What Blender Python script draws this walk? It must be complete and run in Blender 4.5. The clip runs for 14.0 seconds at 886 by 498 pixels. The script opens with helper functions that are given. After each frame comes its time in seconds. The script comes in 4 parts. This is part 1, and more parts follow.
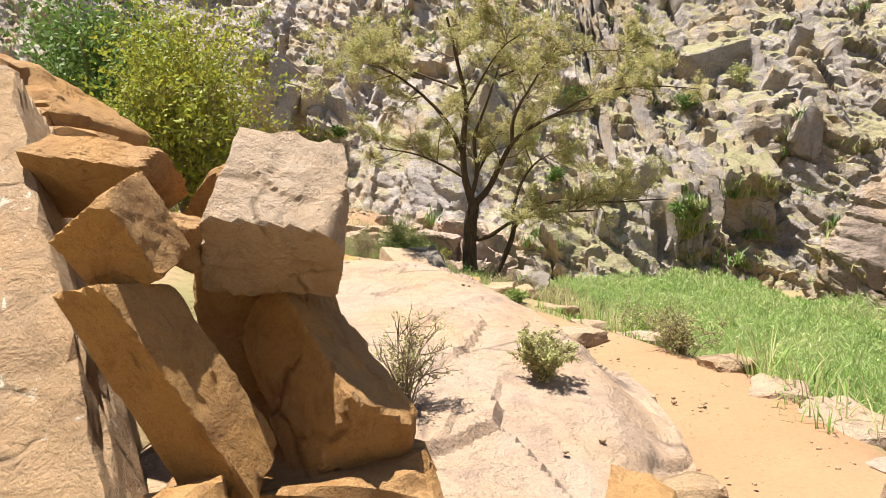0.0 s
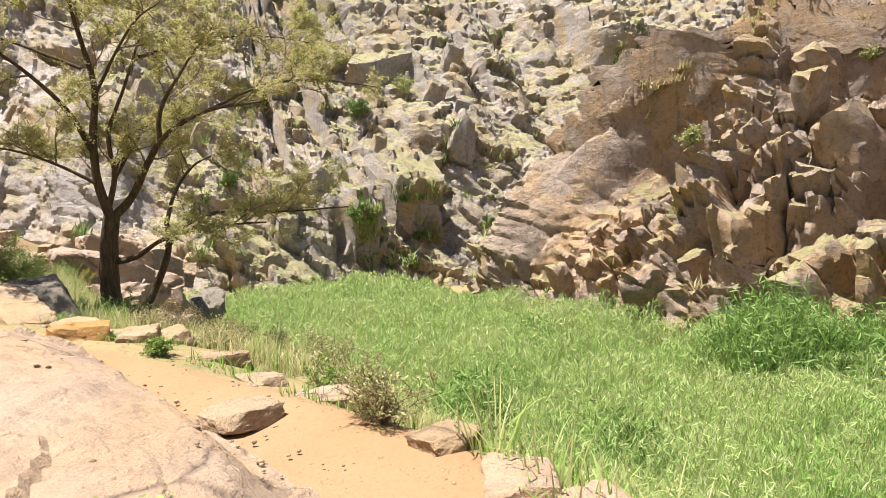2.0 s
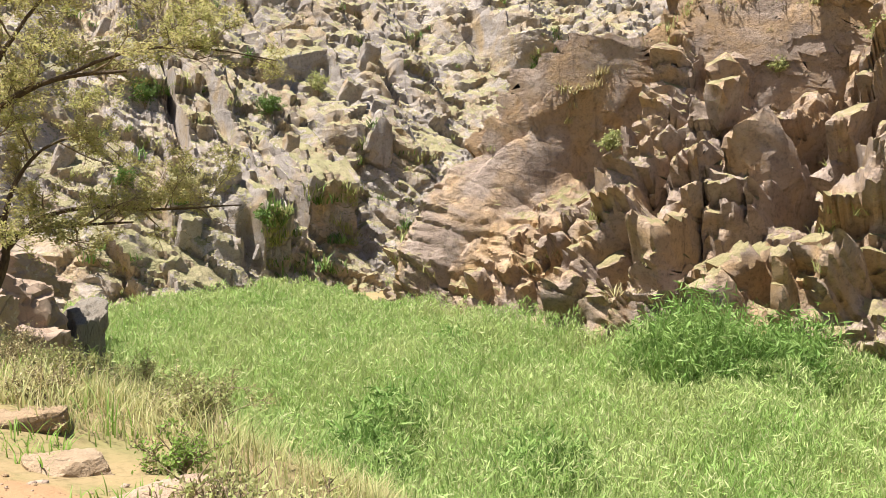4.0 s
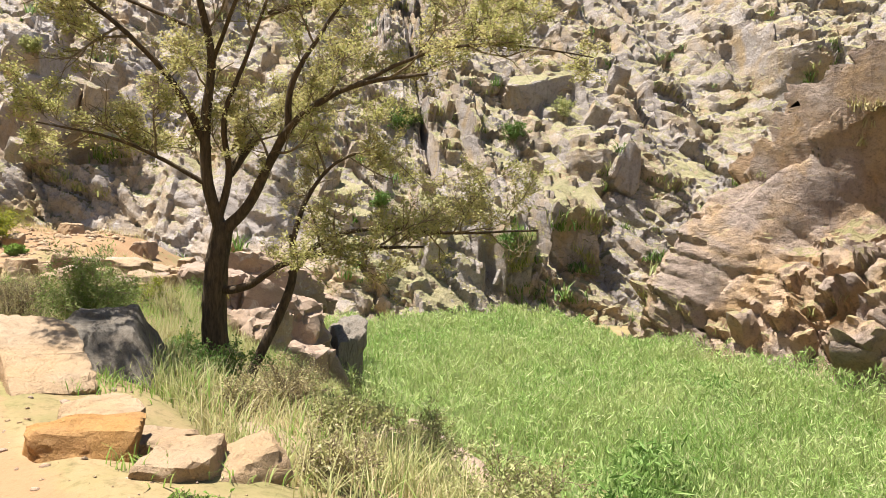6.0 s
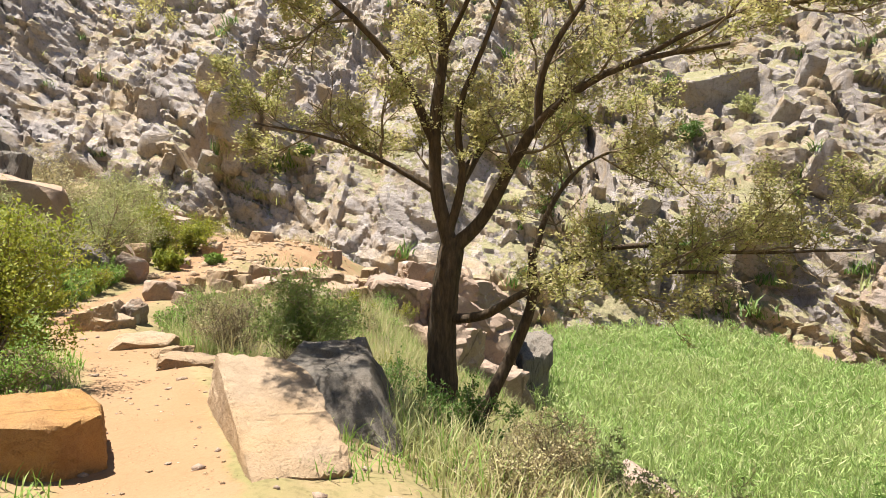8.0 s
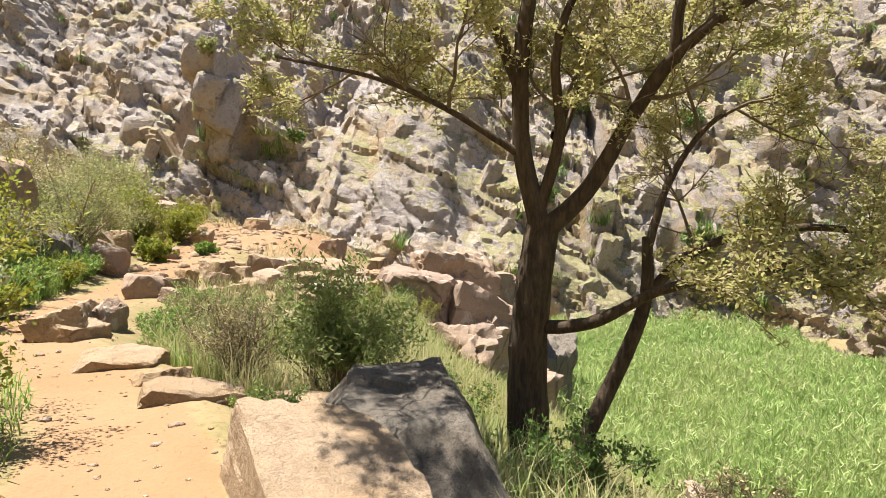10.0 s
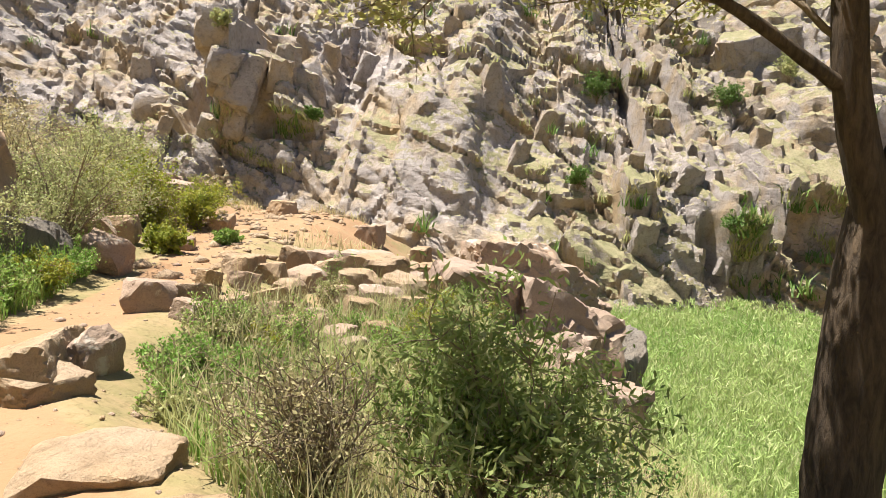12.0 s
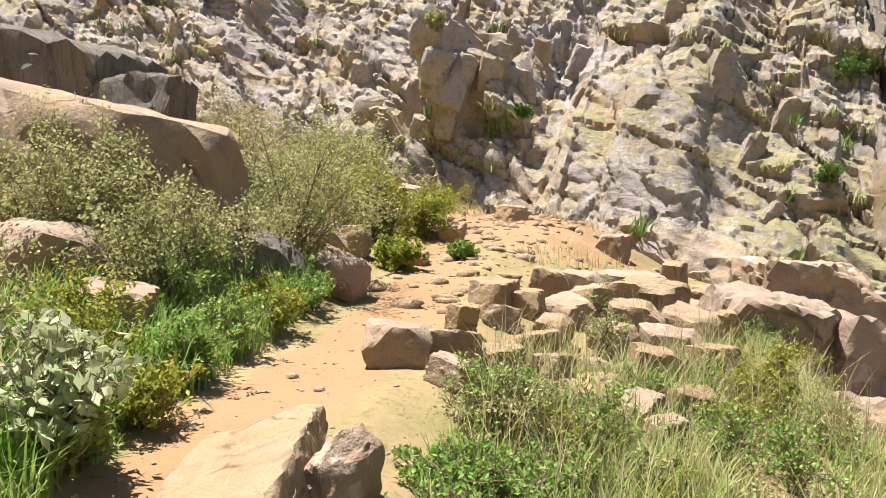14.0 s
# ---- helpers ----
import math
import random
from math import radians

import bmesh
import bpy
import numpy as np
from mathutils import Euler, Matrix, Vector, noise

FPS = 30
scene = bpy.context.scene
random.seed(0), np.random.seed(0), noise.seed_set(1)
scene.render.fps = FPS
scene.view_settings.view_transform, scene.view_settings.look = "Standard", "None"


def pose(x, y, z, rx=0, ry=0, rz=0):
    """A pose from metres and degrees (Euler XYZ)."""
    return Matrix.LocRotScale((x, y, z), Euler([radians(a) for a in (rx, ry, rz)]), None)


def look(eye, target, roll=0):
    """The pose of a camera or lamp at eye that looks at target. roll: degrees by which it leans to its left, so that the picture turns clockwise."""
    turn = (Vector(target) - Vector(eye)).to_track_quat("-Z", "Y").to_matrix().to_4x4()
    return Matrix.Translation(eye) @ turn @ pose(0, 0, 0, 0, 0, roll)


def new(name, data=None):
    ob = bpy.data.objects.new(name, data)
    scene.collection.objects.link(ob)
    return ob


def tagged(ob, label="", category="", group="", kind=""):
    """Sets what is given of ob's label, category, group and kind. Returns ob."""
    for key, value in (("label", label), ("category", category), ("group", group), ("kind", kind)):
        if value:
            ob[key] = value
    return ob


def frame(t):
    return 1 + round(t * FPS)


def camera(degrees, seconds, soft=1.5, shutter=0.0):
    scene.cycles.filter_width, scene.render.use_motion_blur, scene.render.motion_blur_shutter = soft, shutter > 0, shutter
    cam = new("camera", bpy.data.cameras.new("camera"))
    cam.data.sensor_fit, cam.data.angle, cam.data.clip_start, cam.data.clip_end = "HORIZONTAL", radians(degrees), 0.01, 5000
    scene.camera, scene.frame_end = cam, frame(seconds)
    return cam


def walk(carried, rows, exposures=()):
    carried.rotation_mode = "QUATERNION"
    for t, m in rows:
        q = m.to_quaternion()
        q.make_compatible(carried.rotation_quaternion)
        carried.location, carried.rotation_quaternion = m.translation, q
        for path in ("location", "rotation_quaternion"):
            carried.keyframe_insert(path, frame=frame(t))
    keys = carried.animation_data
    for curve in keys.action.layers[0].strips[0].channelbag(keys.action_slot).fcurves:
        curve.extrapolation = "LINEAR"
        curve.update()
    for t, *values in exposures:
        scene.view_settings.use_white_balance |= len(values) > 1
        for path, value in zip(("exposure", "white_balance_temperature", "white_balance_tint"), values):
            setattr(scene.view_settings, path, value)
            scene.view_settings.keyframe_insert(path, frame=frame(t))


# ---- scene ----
cam = camera(66.1, 14.0, 0.8)
PATH = [
    (0, (0.34, 0.52, 1.535), (0.257, 2.51, 1.352), -1.2),
    (0.5, (0.294, 1.062, 1.508), (0.411, 3.05, 1.323), -1.2),
    (1, (0.406, 1.648, 1.473), (0.74, 3.61, 1.284), -1.2),
    (1.5, (0.538, 2.167, 1.555), (1.107, 4.075, 1.363), -1.3),
    (2, (0.815, 2.468, 1.567), (1.628, 4.286, 1.376), -1.5),
    (2.5, (1.025, 2.702, 1.571), (2.063, 4.4, 1.377), -1.3),
    (4.8, (1.794, 5.15, 1.381), (2.784, 6.88, 1.22), 0.7),
    (5, (1.791, 5.352, 1.396), (2.684, 7.135, 1.24), 1.1),
    (5.5, (1.611, 5.868, 1.381), (2.274, 7.75, 1.24), 0.7),
    (6, (1.368, 6.521, 1.395), (1.787, 8.474, 1.289), 0.8),
    (6.5, (1.068, 6.953, 1.427), (1.243, 8.943, 1.332), 0.9),
    (7, (0.797, 7.449, 1.466), (0.848, 9.446, 1.37), 0.8),
    (7.5, (0.552, 7.905, 1.485), (0.55, 9.903, 1.39), 0.7),
    (8, (0.374, 8.39, 1.463), (0.354, 10.388, 1.367), 0.7),
    (8.5, (0.124, 8.91, 1.41), (0.095, 10.907, 1.315), 0.8),
    (11, (-0.909, 11.642, 1.278), (-0.863, 13.635, 1.12), 0.7),
    (11.5, (-1.211, 12.396, 1.276), (-1.172, 14.388, 1.104), 0.8),
    (12, (-1.48, 12.938, 1.287), (-1.494, 14.93, 1.109), 1.0),
    (12.5, (-1.705, 13.453, 1.279), (-1.851, 15.439, 1.094), 0.8),
    (13, (-2.021, 13.962, 1.342), (-2.345, 15.927, 1.152), 0.9),
    (13.5, (-2.34, 14.453, 1.365), (-2.795, 16.391, 1.173), 0.9),
    (14, (-2.669, 14.924, 1.391), (-3.249, 16.828, 1.198), 0.8),
]
walk(cam, [(t, look(eye, target, roll)) for t, eye, target, roll in PATH])

# ---- world, sun and exposure ----
SUN_EL, SUN_AZ = 74.0, -72.0            # degrees; azimuth from +y towards +x
world = bpy.data.worlds.new("sky_world")
scene.world = world
world.use_nodes = True
wn = world.node_tree
sky = wn.nodes.new("ShaderNodeTexSky")
sky.sky_type = 'NISHITA'
sky.sun_disc = False
sky.sun_elevation, sky.sun_rotation = radians(SUN_EL), radians(SUN_AZ)
sky.dust_density = 0.4
wn.links.new(sky.outputs["Color"], wn.nodes["Background"].inputs["Color"])
wn.nodes["Background"].inputs["Strength"].default_value = 0.05
sun = new("sun", bpy.data.lights.new("sun", "SUN"))
sun.data.energy, sun.data.angle, sun.data.color = 5.0, radians(0.53), (1.0, 0.95, 0.86)
sd = Vector((math.sin(radians(SUN_AZ)) * math.cos(radians(SUN_EL)), math.cos(radians(SUN_AZ)) * math.cos(radians(SUN_EL)), math.sin(radians(SUN_EL))))
sun.matrix_world = look(sd * 60, (0, 0, 0))
scene.view_settings.exposure = 1.42


# ---- noise on arrays ----
def hash01(i, j, k, seed):
    """Random numbers 0..1 for integer cells."""
    h = (i.astype(np.int64) * 374761393 + j.astype(np.int64) * 668265263 + k.astype(np.int64) * 2147483647 + seed * 974711) & 0xFFFFFFFF
    h = ((h ^ (h >> 13)) * 1274126177) & 0xFFFFFFFF
    h = ((h ^ (h >> 16)) * 2246822519) & 0xFFFFFFFF
    return ((h ^ (h >> 15)) & 0xFFFFFF) / float(0x1000000)


def vnoise(p, seed=0):
    """Smooth value noise, -1..1, for an (n, 3) array."""
    b = np.floor(p)
    f = p - b
    f = f * f * (3 - 2 * f)
    b = b.astype(np.int64)
    out = np.zeros(len(p))
    for dx in (0, 1):
        for dy in (0, 1):
            for dz in (0, 1):
                w = (f[:, 0] if dx else 1 - f[:, 0]) * (f[:, 1] if dy else 1 - f[:, 1]) * (f[:, 2] if dz else 1 - f[:, 2])
                out += w * hash01(b[:, 0] + dx, b[:, 1] + dy, b[:, 2] + dz, seed)
    return out * 2 - 1


def fbm(p, seed=0, octaves=4):
    out, amp, tot = np.zeros(len(p)), 1.0, 0.0
    for o in range(octaves):
        out += amp * vnoise(p * 2 ** o, seed + 17 * o)
        tot += amp
        amp *= 0.5
    return out / tot


def facets(p, seed=0, tilt=1.0, edge=False):
    """Broken rock: each cell is a plane of its own height and tilt."""
    b = np.floor(p).astype(np.int64)
    best = np.full(len(p), 1e9)
    second = np.full(len(p), 1e9)
    val = np.zeros(len(p))
    for dx in (-1, 0, 1):
        for dy in (-1, 0, 1):
            for dz in (-1, 0, 1):
                c = b + np.array((dx, dy, dz))
                a = [c[:, 0], c[:, 1], c[:, 2]]
                v = p - c - np.stack([hash01(*a, seed + s) for s in (1, 2, 3)], 1)
                d = (v * v).sum(1)
                g = np.stack([hash01(*a, seed + s) for s in (4, 5, 6)], 1) - 0.5
                h = hash01(*a, seed + 7) - 0.5 + tilt * (g * v).sum(1) * 2
                near = d < best
                second = np.where(near, best, np.minimum(second, d))
                best = np.where(near, d, best)
                val = np.where(near, h, val)
    if edge:
        return val, np.sqrt(second) - np.sqrt(best)
    return val


def sstep(a, b, x):
    t = np.clip((x - a) / (b - a), 0, 1)
    return t * t * (3 - 2 * t)


# ---- meshes ----
def mesh_of(name, verts, faces, mats, smooth=None, index=None):
    """A mesh from an array of vertices and arrays of faces with three or four corners."""
    me = bpy.data.meshes.new(name)
    verts = np.asarray(verts, np.float32)
    faces = [np.asarray(f, np.int32) for f in (faces if isinstance(faces, list) else [faces]) if len(f)]
    loops = np.concatenate([f.ravel() for f in faces])
    sizes = np.concatenate([np.full(len(f), f.shape[1], np.int32) for f in faces])
    starts = np.concatenate([[0], np.cumsum(sizes)[:-1]]).astype(np.int32)
    me.vertices.add(len(verts))
    me.vertices.foreach_set("co", verts.ravel())
    me.loops.add(len(loops))
    me.loops.foreach_set("vertex_index", loops)
    me.polygons.add(len(sizes))
    me.polygons.foreach_set("loop_start", starts)
    me.polygons.foreach_set("loop_total", sizes)
    if index is not None:
        me.polygons.foreach_set("material_index", np.asarray(index, np.int32))
    for m in (mats if isinstance(mats, (list, tuple)) else [mats]):
        me.materials.append(m)
    me.update(calc_edges=True)
    me.validate()
    if smooth is not None:
        me.shade_smooth()
        if smooth < 180:
            me.set_sharp_from_angle(angle=radians(smooth))
    return me


def under(ob, parent):
    ob.parent = parent
    return ob


def grid_faces(nu, nv):
    i = np.arange(nu - 1)[:, None] * nv + np.arange(nv - 1)[None, :]
    i = i.ravel()
    return np.stack([i, i + nv, i + nv + 1, i + 1], 1)


def blades(bases, heights, widths, lean, seed, rows=3, droop=0.35):
    """Curved tapering blades of grass on the given feet: vertices and faces."""
    r = np.random.RandomState(seed)
    n = len(bases)
    a = r.uniform(0, 2 * np.pi, n)
    ln = lean * r.uniform(0.15, 1.0, n)
    out = np.stack([np.cos(a), np.sin(a), np.zeros(n)], 1)
    b = a + np.pi / 2 + r.uniform(-0.5, 0.5, n)
    side = np.stack([np.cos(b), np.sin(b), np.zeros(n)], 1)
    vs = []
    for k in range(rows + 1):
        t = k / rows
        c = bases + out * (heights * ln * t ** 1.7)[:, None]
        c[:, 2] += heights * (t - droop * ln * t * t)
        w = widths * (1 - t) ** 0.8 * (0.7 + 0.6 * t)
        if k < rows:
            vs += [c - side * w[:, None] / 2, c + side * w[:, None] / 2]
        else:
            vs += [c]
    m = len(vs)
    v = np.stack(vs, 1).reshape(-1, 3)
    o = np.arange(n)[:, None] * m
    quads = np.concatenate([o + np.array([[2 * k, 2 * k + 1, 2 * k + 3, 2 * k + 2]]) for k in range(rows - 1)])
    tris = o + np.array([[2 * rows - 2, 2 * rows - 1, 2 * rows]])
    return v, [quads, tris]


def leaves(centres, size, seed, long=2.0, flat=0.0, rise=0.0):
    """Small folded leaves, randomly turned, one at each centre."""
    r = np.random.RandomState(seed)
    n = len(centres)
    u = r.normal(size=(n, 3))
    u[:, 2] = u[:, 2] * (1 - flat) + rise
    u /= np.linalg.norm(u, axis=1)[:, None]
    w = r.normal(size=(n, 3))
    w[:, 2] *= 1 - flat
    w -= u * (u * w).sum(1)[:, None]
    w /= np.linalg.norm(w, axis=1)[:, None] + 1e-9
    nrm = np.cross(u, w)
    s = (size * r.uniform(0.6, 1.35, n))[:, None]
    v = np.stack([centres - u * s * long / 2, centres + w * s / 2 + nrm * s * 0.15, centres + u * s * long / 2, centres - w * s / 2 + nrm * s * 0.15], 1).reshape(-1, 3)
    o = np.arange(n)[:, None] * 4
    return v, [np.concatenate([o + np.array([[0, 1, 2]]), o + np.array([[0, 2, 3]])])]


def tubes(paths, sides=6):
    """Tapered limbs: each path is an (n, 3) array of places and n radii."""
    vs, fs, off = [], [], 0
    for pts, rad in paths:
        pts = np.asarray(pts, float)
        n = len(pts)
        tang = np.gradient(pts, axis=0)
        tang /= np.linalg.norm(tang, axis=1)[:, None] + 1e-9
        ref = np.where(np.abs(tang[:, 2:3]) > 0.9, np.array([[1.0, 0, 0]]), np.array([[0, 0, 1.0]]))
        ref = ref[:1].repeat(n, 0)
        x = np.cross(tang, ref)
        x /= np.linalg.norm(x, axis=1)[:, None] + 1e-9
        y = np.cross(tang, x)
        a = np.arange(sides) * 2 * np.pi / sides
        ring = pts[:, None] + np.asarray(rad)[:, None, None] * (np.cos(a)[None, :, None] * x[:, None] + np.sin(a)[None, :, None] * y[:, None])
        vs.append(ring.reshape(-1, 3))
        i = np.arange(n - 1)[:, None] * sides
        j = np.arange(sides)[None]
        k = (j + 1) % sides
        fs.append(np.stack([i + j, i + k, i + sides + k, i + sides + j], -1).reshape(-1, 4) + off)
        off += n * sides
    return np.concatenate(vs), [np.concatenate(fs)]


def bend(points, n=24):
    """A smooth curve through a few points (Catmull-Rom)."""
    p = np.asarray(points, float)
    p = np.concatenate([[2 * p[0] - p[1]], p, [2 * p[-1] - p[-2]]])
    t = np.linspace(0, len(p) - 3 - 1e-6, n)
    i = t.astype(int)
    f = (t - i)[:, None]
    a, b, c, d = p[i], p[i + 1], p[i + 2], p[i + 3]
    return 0.5 * (2 * b + (c - a) * f + (2 * a - 5 * b + 4 * c - d) * f ** 2 + (3 * b - a - 3 * c + d) * f ** 3)


def sphere_dirs(level):
    bm = bmesh.new()
    bmesh.ops.create_icosphere(bm, subdivisions=level, radius=1)
    v = np.array([q.co[:] for q in bm.verts])
    f = np.array([[q.index for q in t.verts] for t in bm.faces])
    bm.free()
    return v, f


BALLS = {k: sphere_dirs(k) for k in (2, 3, 4, 5)}


def rock_mesh(name, dims, mat, seed, level=4, cuts=7, rough=0.03, cut_depth=0.8, joints=0.0, taper=0.0, sharp=26):
    """An angular stone: a box with its corners split off by random planes, worn edges and a rough skin."""
    r = np.random.RandomState(seed)
    d, f = BALLS[level]
    hx = np.array(dims) / 2
    u = d / np.linalg.norm(d, axis=1)[:, None]
    normals = [(1, 0, 0), (-1, 0, 0), (0, 1, 0), (0, -1, 0), (0, 0, 1), (0, 0, -1)]
    planes = []
    for nrm in normals:
        q = np.array(nrm) + r.normal(0, 0.09, 3)
        q /= np.linalg.norm(q)
        planes.append((q, 1.0))
    for _ in range(cuts):
        q = r.normal(size=3)
        q /= np.linalg.norm(q)
        planes.append((q, np.abs(q).sum() * cut_depth * r.uniform(0.82, 1.0)))
    inv = np.zeros(len(u))
    power = 90
    for q, dist in planes:
        inv += np.clip(u @ q / dist, 1e-6, None) ** power
    rad = inv ** (-1 / power)
    v = u * rad[:, None]
    v[:, :2] *= (1 - taper * v[:, 2:3])
    v = v * hx
    size = float(np.mean(dims))
    p = v + seed * 3.17
    push = rough * size * (0.8 * fbm(p / size * 2.5, seed, 3) + 1.2 * facets(p / size * 3.0, seed) + 0.6 * facets(p / size * 7.5, seed + 2) + 0.45 * fbm(p / size * 11, seed + 5, 3))
    if joints:
        push += joints * size * facets(p / size * np.array((1.2, 1.2, 5.0)), seed + 9)
    v = v + u * push[:, None]
    return mesh_of(name, v, f, mat, smooth=sharp)


# ---- materials ----
class Nodes:
    """A few words to write node materials with."""

    def __init__(self, name, rough=0.9):
        self.mat = bpy.data.materials.new(name)
        self.mat.use_nodes = True
        self.t = self.mat.node_tree
        self.bsdf = self.t.nodes["Principled BSDF"]
        self.bsdf.inputs["Roughness"].default_value = rough
        self.bsdf.inputs["Specular IOR Level"].default_value = 0.25
        self.geo = self.t.nodes.new("ShaderNodeNewGeometry")
        self.pos = self.geo.outputs["Position"]

    def put(self, socket, value):
        if isinstance(value, bpy.types.NodeSocket):
            self.t.links.new(value, socket)
        else:
            socket.default_value = value

    def scaled(self, scale):
        m = self.t.nodes.new("ShaderNodeVectorMath")
        m.operation = 'MULTIPLY'
        self.put(m.inputs[0], self.pos)
        m.inputs[1].default_value = scale
        return m.outputs[0]

    def noise(self, scale, detail=4, rough=0.6, vector=None, distortion=0.0):
        n = self.t.nodes.new("ShaderNodeTexNoise")
        self.put(n.inputs["Vector"], vector or self.pos)
        n.inputs["Scale"].default_value, n.inputs["Detail"].default_value, n.inputs["Roughness"].default_value = scale, detail, rough
        n.inputs["Distortion"].default_value = distortion
        return n.outputs["Fac"]

    def cracks(self, scale, width, vector=None):
        n = self.t.nodes.new("ShaderNodeTexVoronoi")
        n.feature = 'DISTANCE_TO_EDGE'
        warp = self.t.nodes.new("ShaderNodeTexNoise")
        self.put(warp.inputs["Vector"], vector or self.pos)
        warp.inputs["Scale"].default_value = scale * 1.5
        mix = self.t.nodes.new("ShaderNodeMix")
        mix.data_type = 'VECTOR'
        mix.inputs["Factor"].default_value = 0.25
        self.put(mix.inputs["A"], vector or self.pos)
        self.put(mix.inputs["B"], warp.outputs["Color"])
        self.put(n.inputs["Vector"], mix.outputs["Result"])
        n.inputs["Scale"].default_value = scale
        return self.ramp(n.outputs["Distance"], 0.0, width)

    def ramp(self, fac, lo, hi):
        n = self.t.nodes.new("ShaderNodeMapRange")
        self.put(n.inputs["Value"], fac)
        n.inputs["From Min"].default_value, n.inputs["From Max"].default_value = lo, hi
        return n.outputs["Result"]

    def math(self, op, a, b=0.0):
        n = self.t.nodes.new("ShaderNodeMath")
        n.operation = op
        self.put(n.inputs[0], a)
        self.put(n.inputs[1], b)
        return n.outputs[0]

    def mix(self, fac, a, b):
        n = self.t.nodes.new("ShaderNodeMix")
        n.data_type = 'RGBA'
        self.put(n.inputs["Factor"], fac)
        self.put(n.inputs["A"], (*a, 1) if isinstance(a, tuple) else a)
        self.put(n.inputs["B"], (*b, 1) if isinstance(b, tuple) else b)
        return n.outputs["Result"]

    def bump(self, height, strength, distance, below=None):
        n = self.t.nodes.new("ShaderNodeBump")
        n.inputs["Strength"].default_value, n.inputs["Distance"].default_value = strength, distance
        self.put(n.inputs["Height"], height)
        if below is not None:
            self.put(n.inputs["Normal"], below)
        return n.outputs["Normal"]

    def up(self):
        n = self.t.nodes.new("ShaderNodeSeparateXYZ")
        self.put(n.inputs[0], self.geo.outputs["Normal"])
        return n.outputs["Z"]

    def done(self, colour, normal=None):
        self.put(self.bsdf.inputs["Base Color"], colour if isinstance(colour, bpy.types.NodeSocket) else (*colour, 1))
        if normal is not None:
            self.put(self.bsdf.inputs["Normal"], normal)
        return self.mat


def stone(name, base, warm, dark, scale=1.0, lichen=None, stretch=(1, 1, 1), vary=0.25, crack=1.3):
    m = Nodes(name, 0.88)
    v = m.scaled(stretch)
    big = m.noise(0.9 * scale, 5, 0.6, v)
    mid = m.noise(4.5 * scale, 6, 0.65, v, 0.4)
    fine = m.noise(38 * scale, 5, 0.7, v)
    c = m.mix(m.ramp(big, 0.38, 0.64), base, warm)
    c = m.mix(m.math('MULTIPLY', m.ramp(mid, 0.52, 0.72), 0.55), c, dark)
    c = m.mix(m.math('MULTIPLY', m.ramp(fine, 0.5, 0.75), 0.35), c, dark)
    c = m.mix(m.math('MULTIPLY', m.ramp(m.noise(2.3 * scale, 7, 0.72, v, 0.8), 0.52, 0.64), 0.5), c, dark)
    c = m.mix(m.math('MULTIPLY', m.ramp(m.noise(90 * scale, 3, 0.7), 0.5, 0.7), 0.45), c, tuple(q * 0.7 for q in dark))
    info = m.t.nodes.new("ShaderNodeObjectInfo")
    c = m.mix(m.math('MULTIPLY', info.outputs["Random"], vary), c, dark)
    if lichen:
        c = m.mix(m.ramp(m.noise(5.5 * scale, 7, 0.7, None, 0.6), 0.6, 0.66), c, lichen)
    cr = m.cracks(crack * scale, 0.018, v)
    seam = m.math('MULTIPLY', m.math('SUBTRACT', 1.0, cr), m.ramp(m.noise(1.7 * scale, 3), 0.47, 0.57))
    c = m.mix(m.math('MULTIPLY', seam, 0.7), c, tuple(x * 0.45 for x in dark))
    n = m.bump(mid, 0.9, 0.08)
    n = m.bump(m.noise(14 * scale, 6, 0.75, v), 0.8, 0.035, n)
    n = m.bump(fine, 0.6, 0.015, n)
    n = m.bump(m.math('SUBTRACT', 1.0, seam), 0.5, 0.02, n)
    return m.done(c, n)


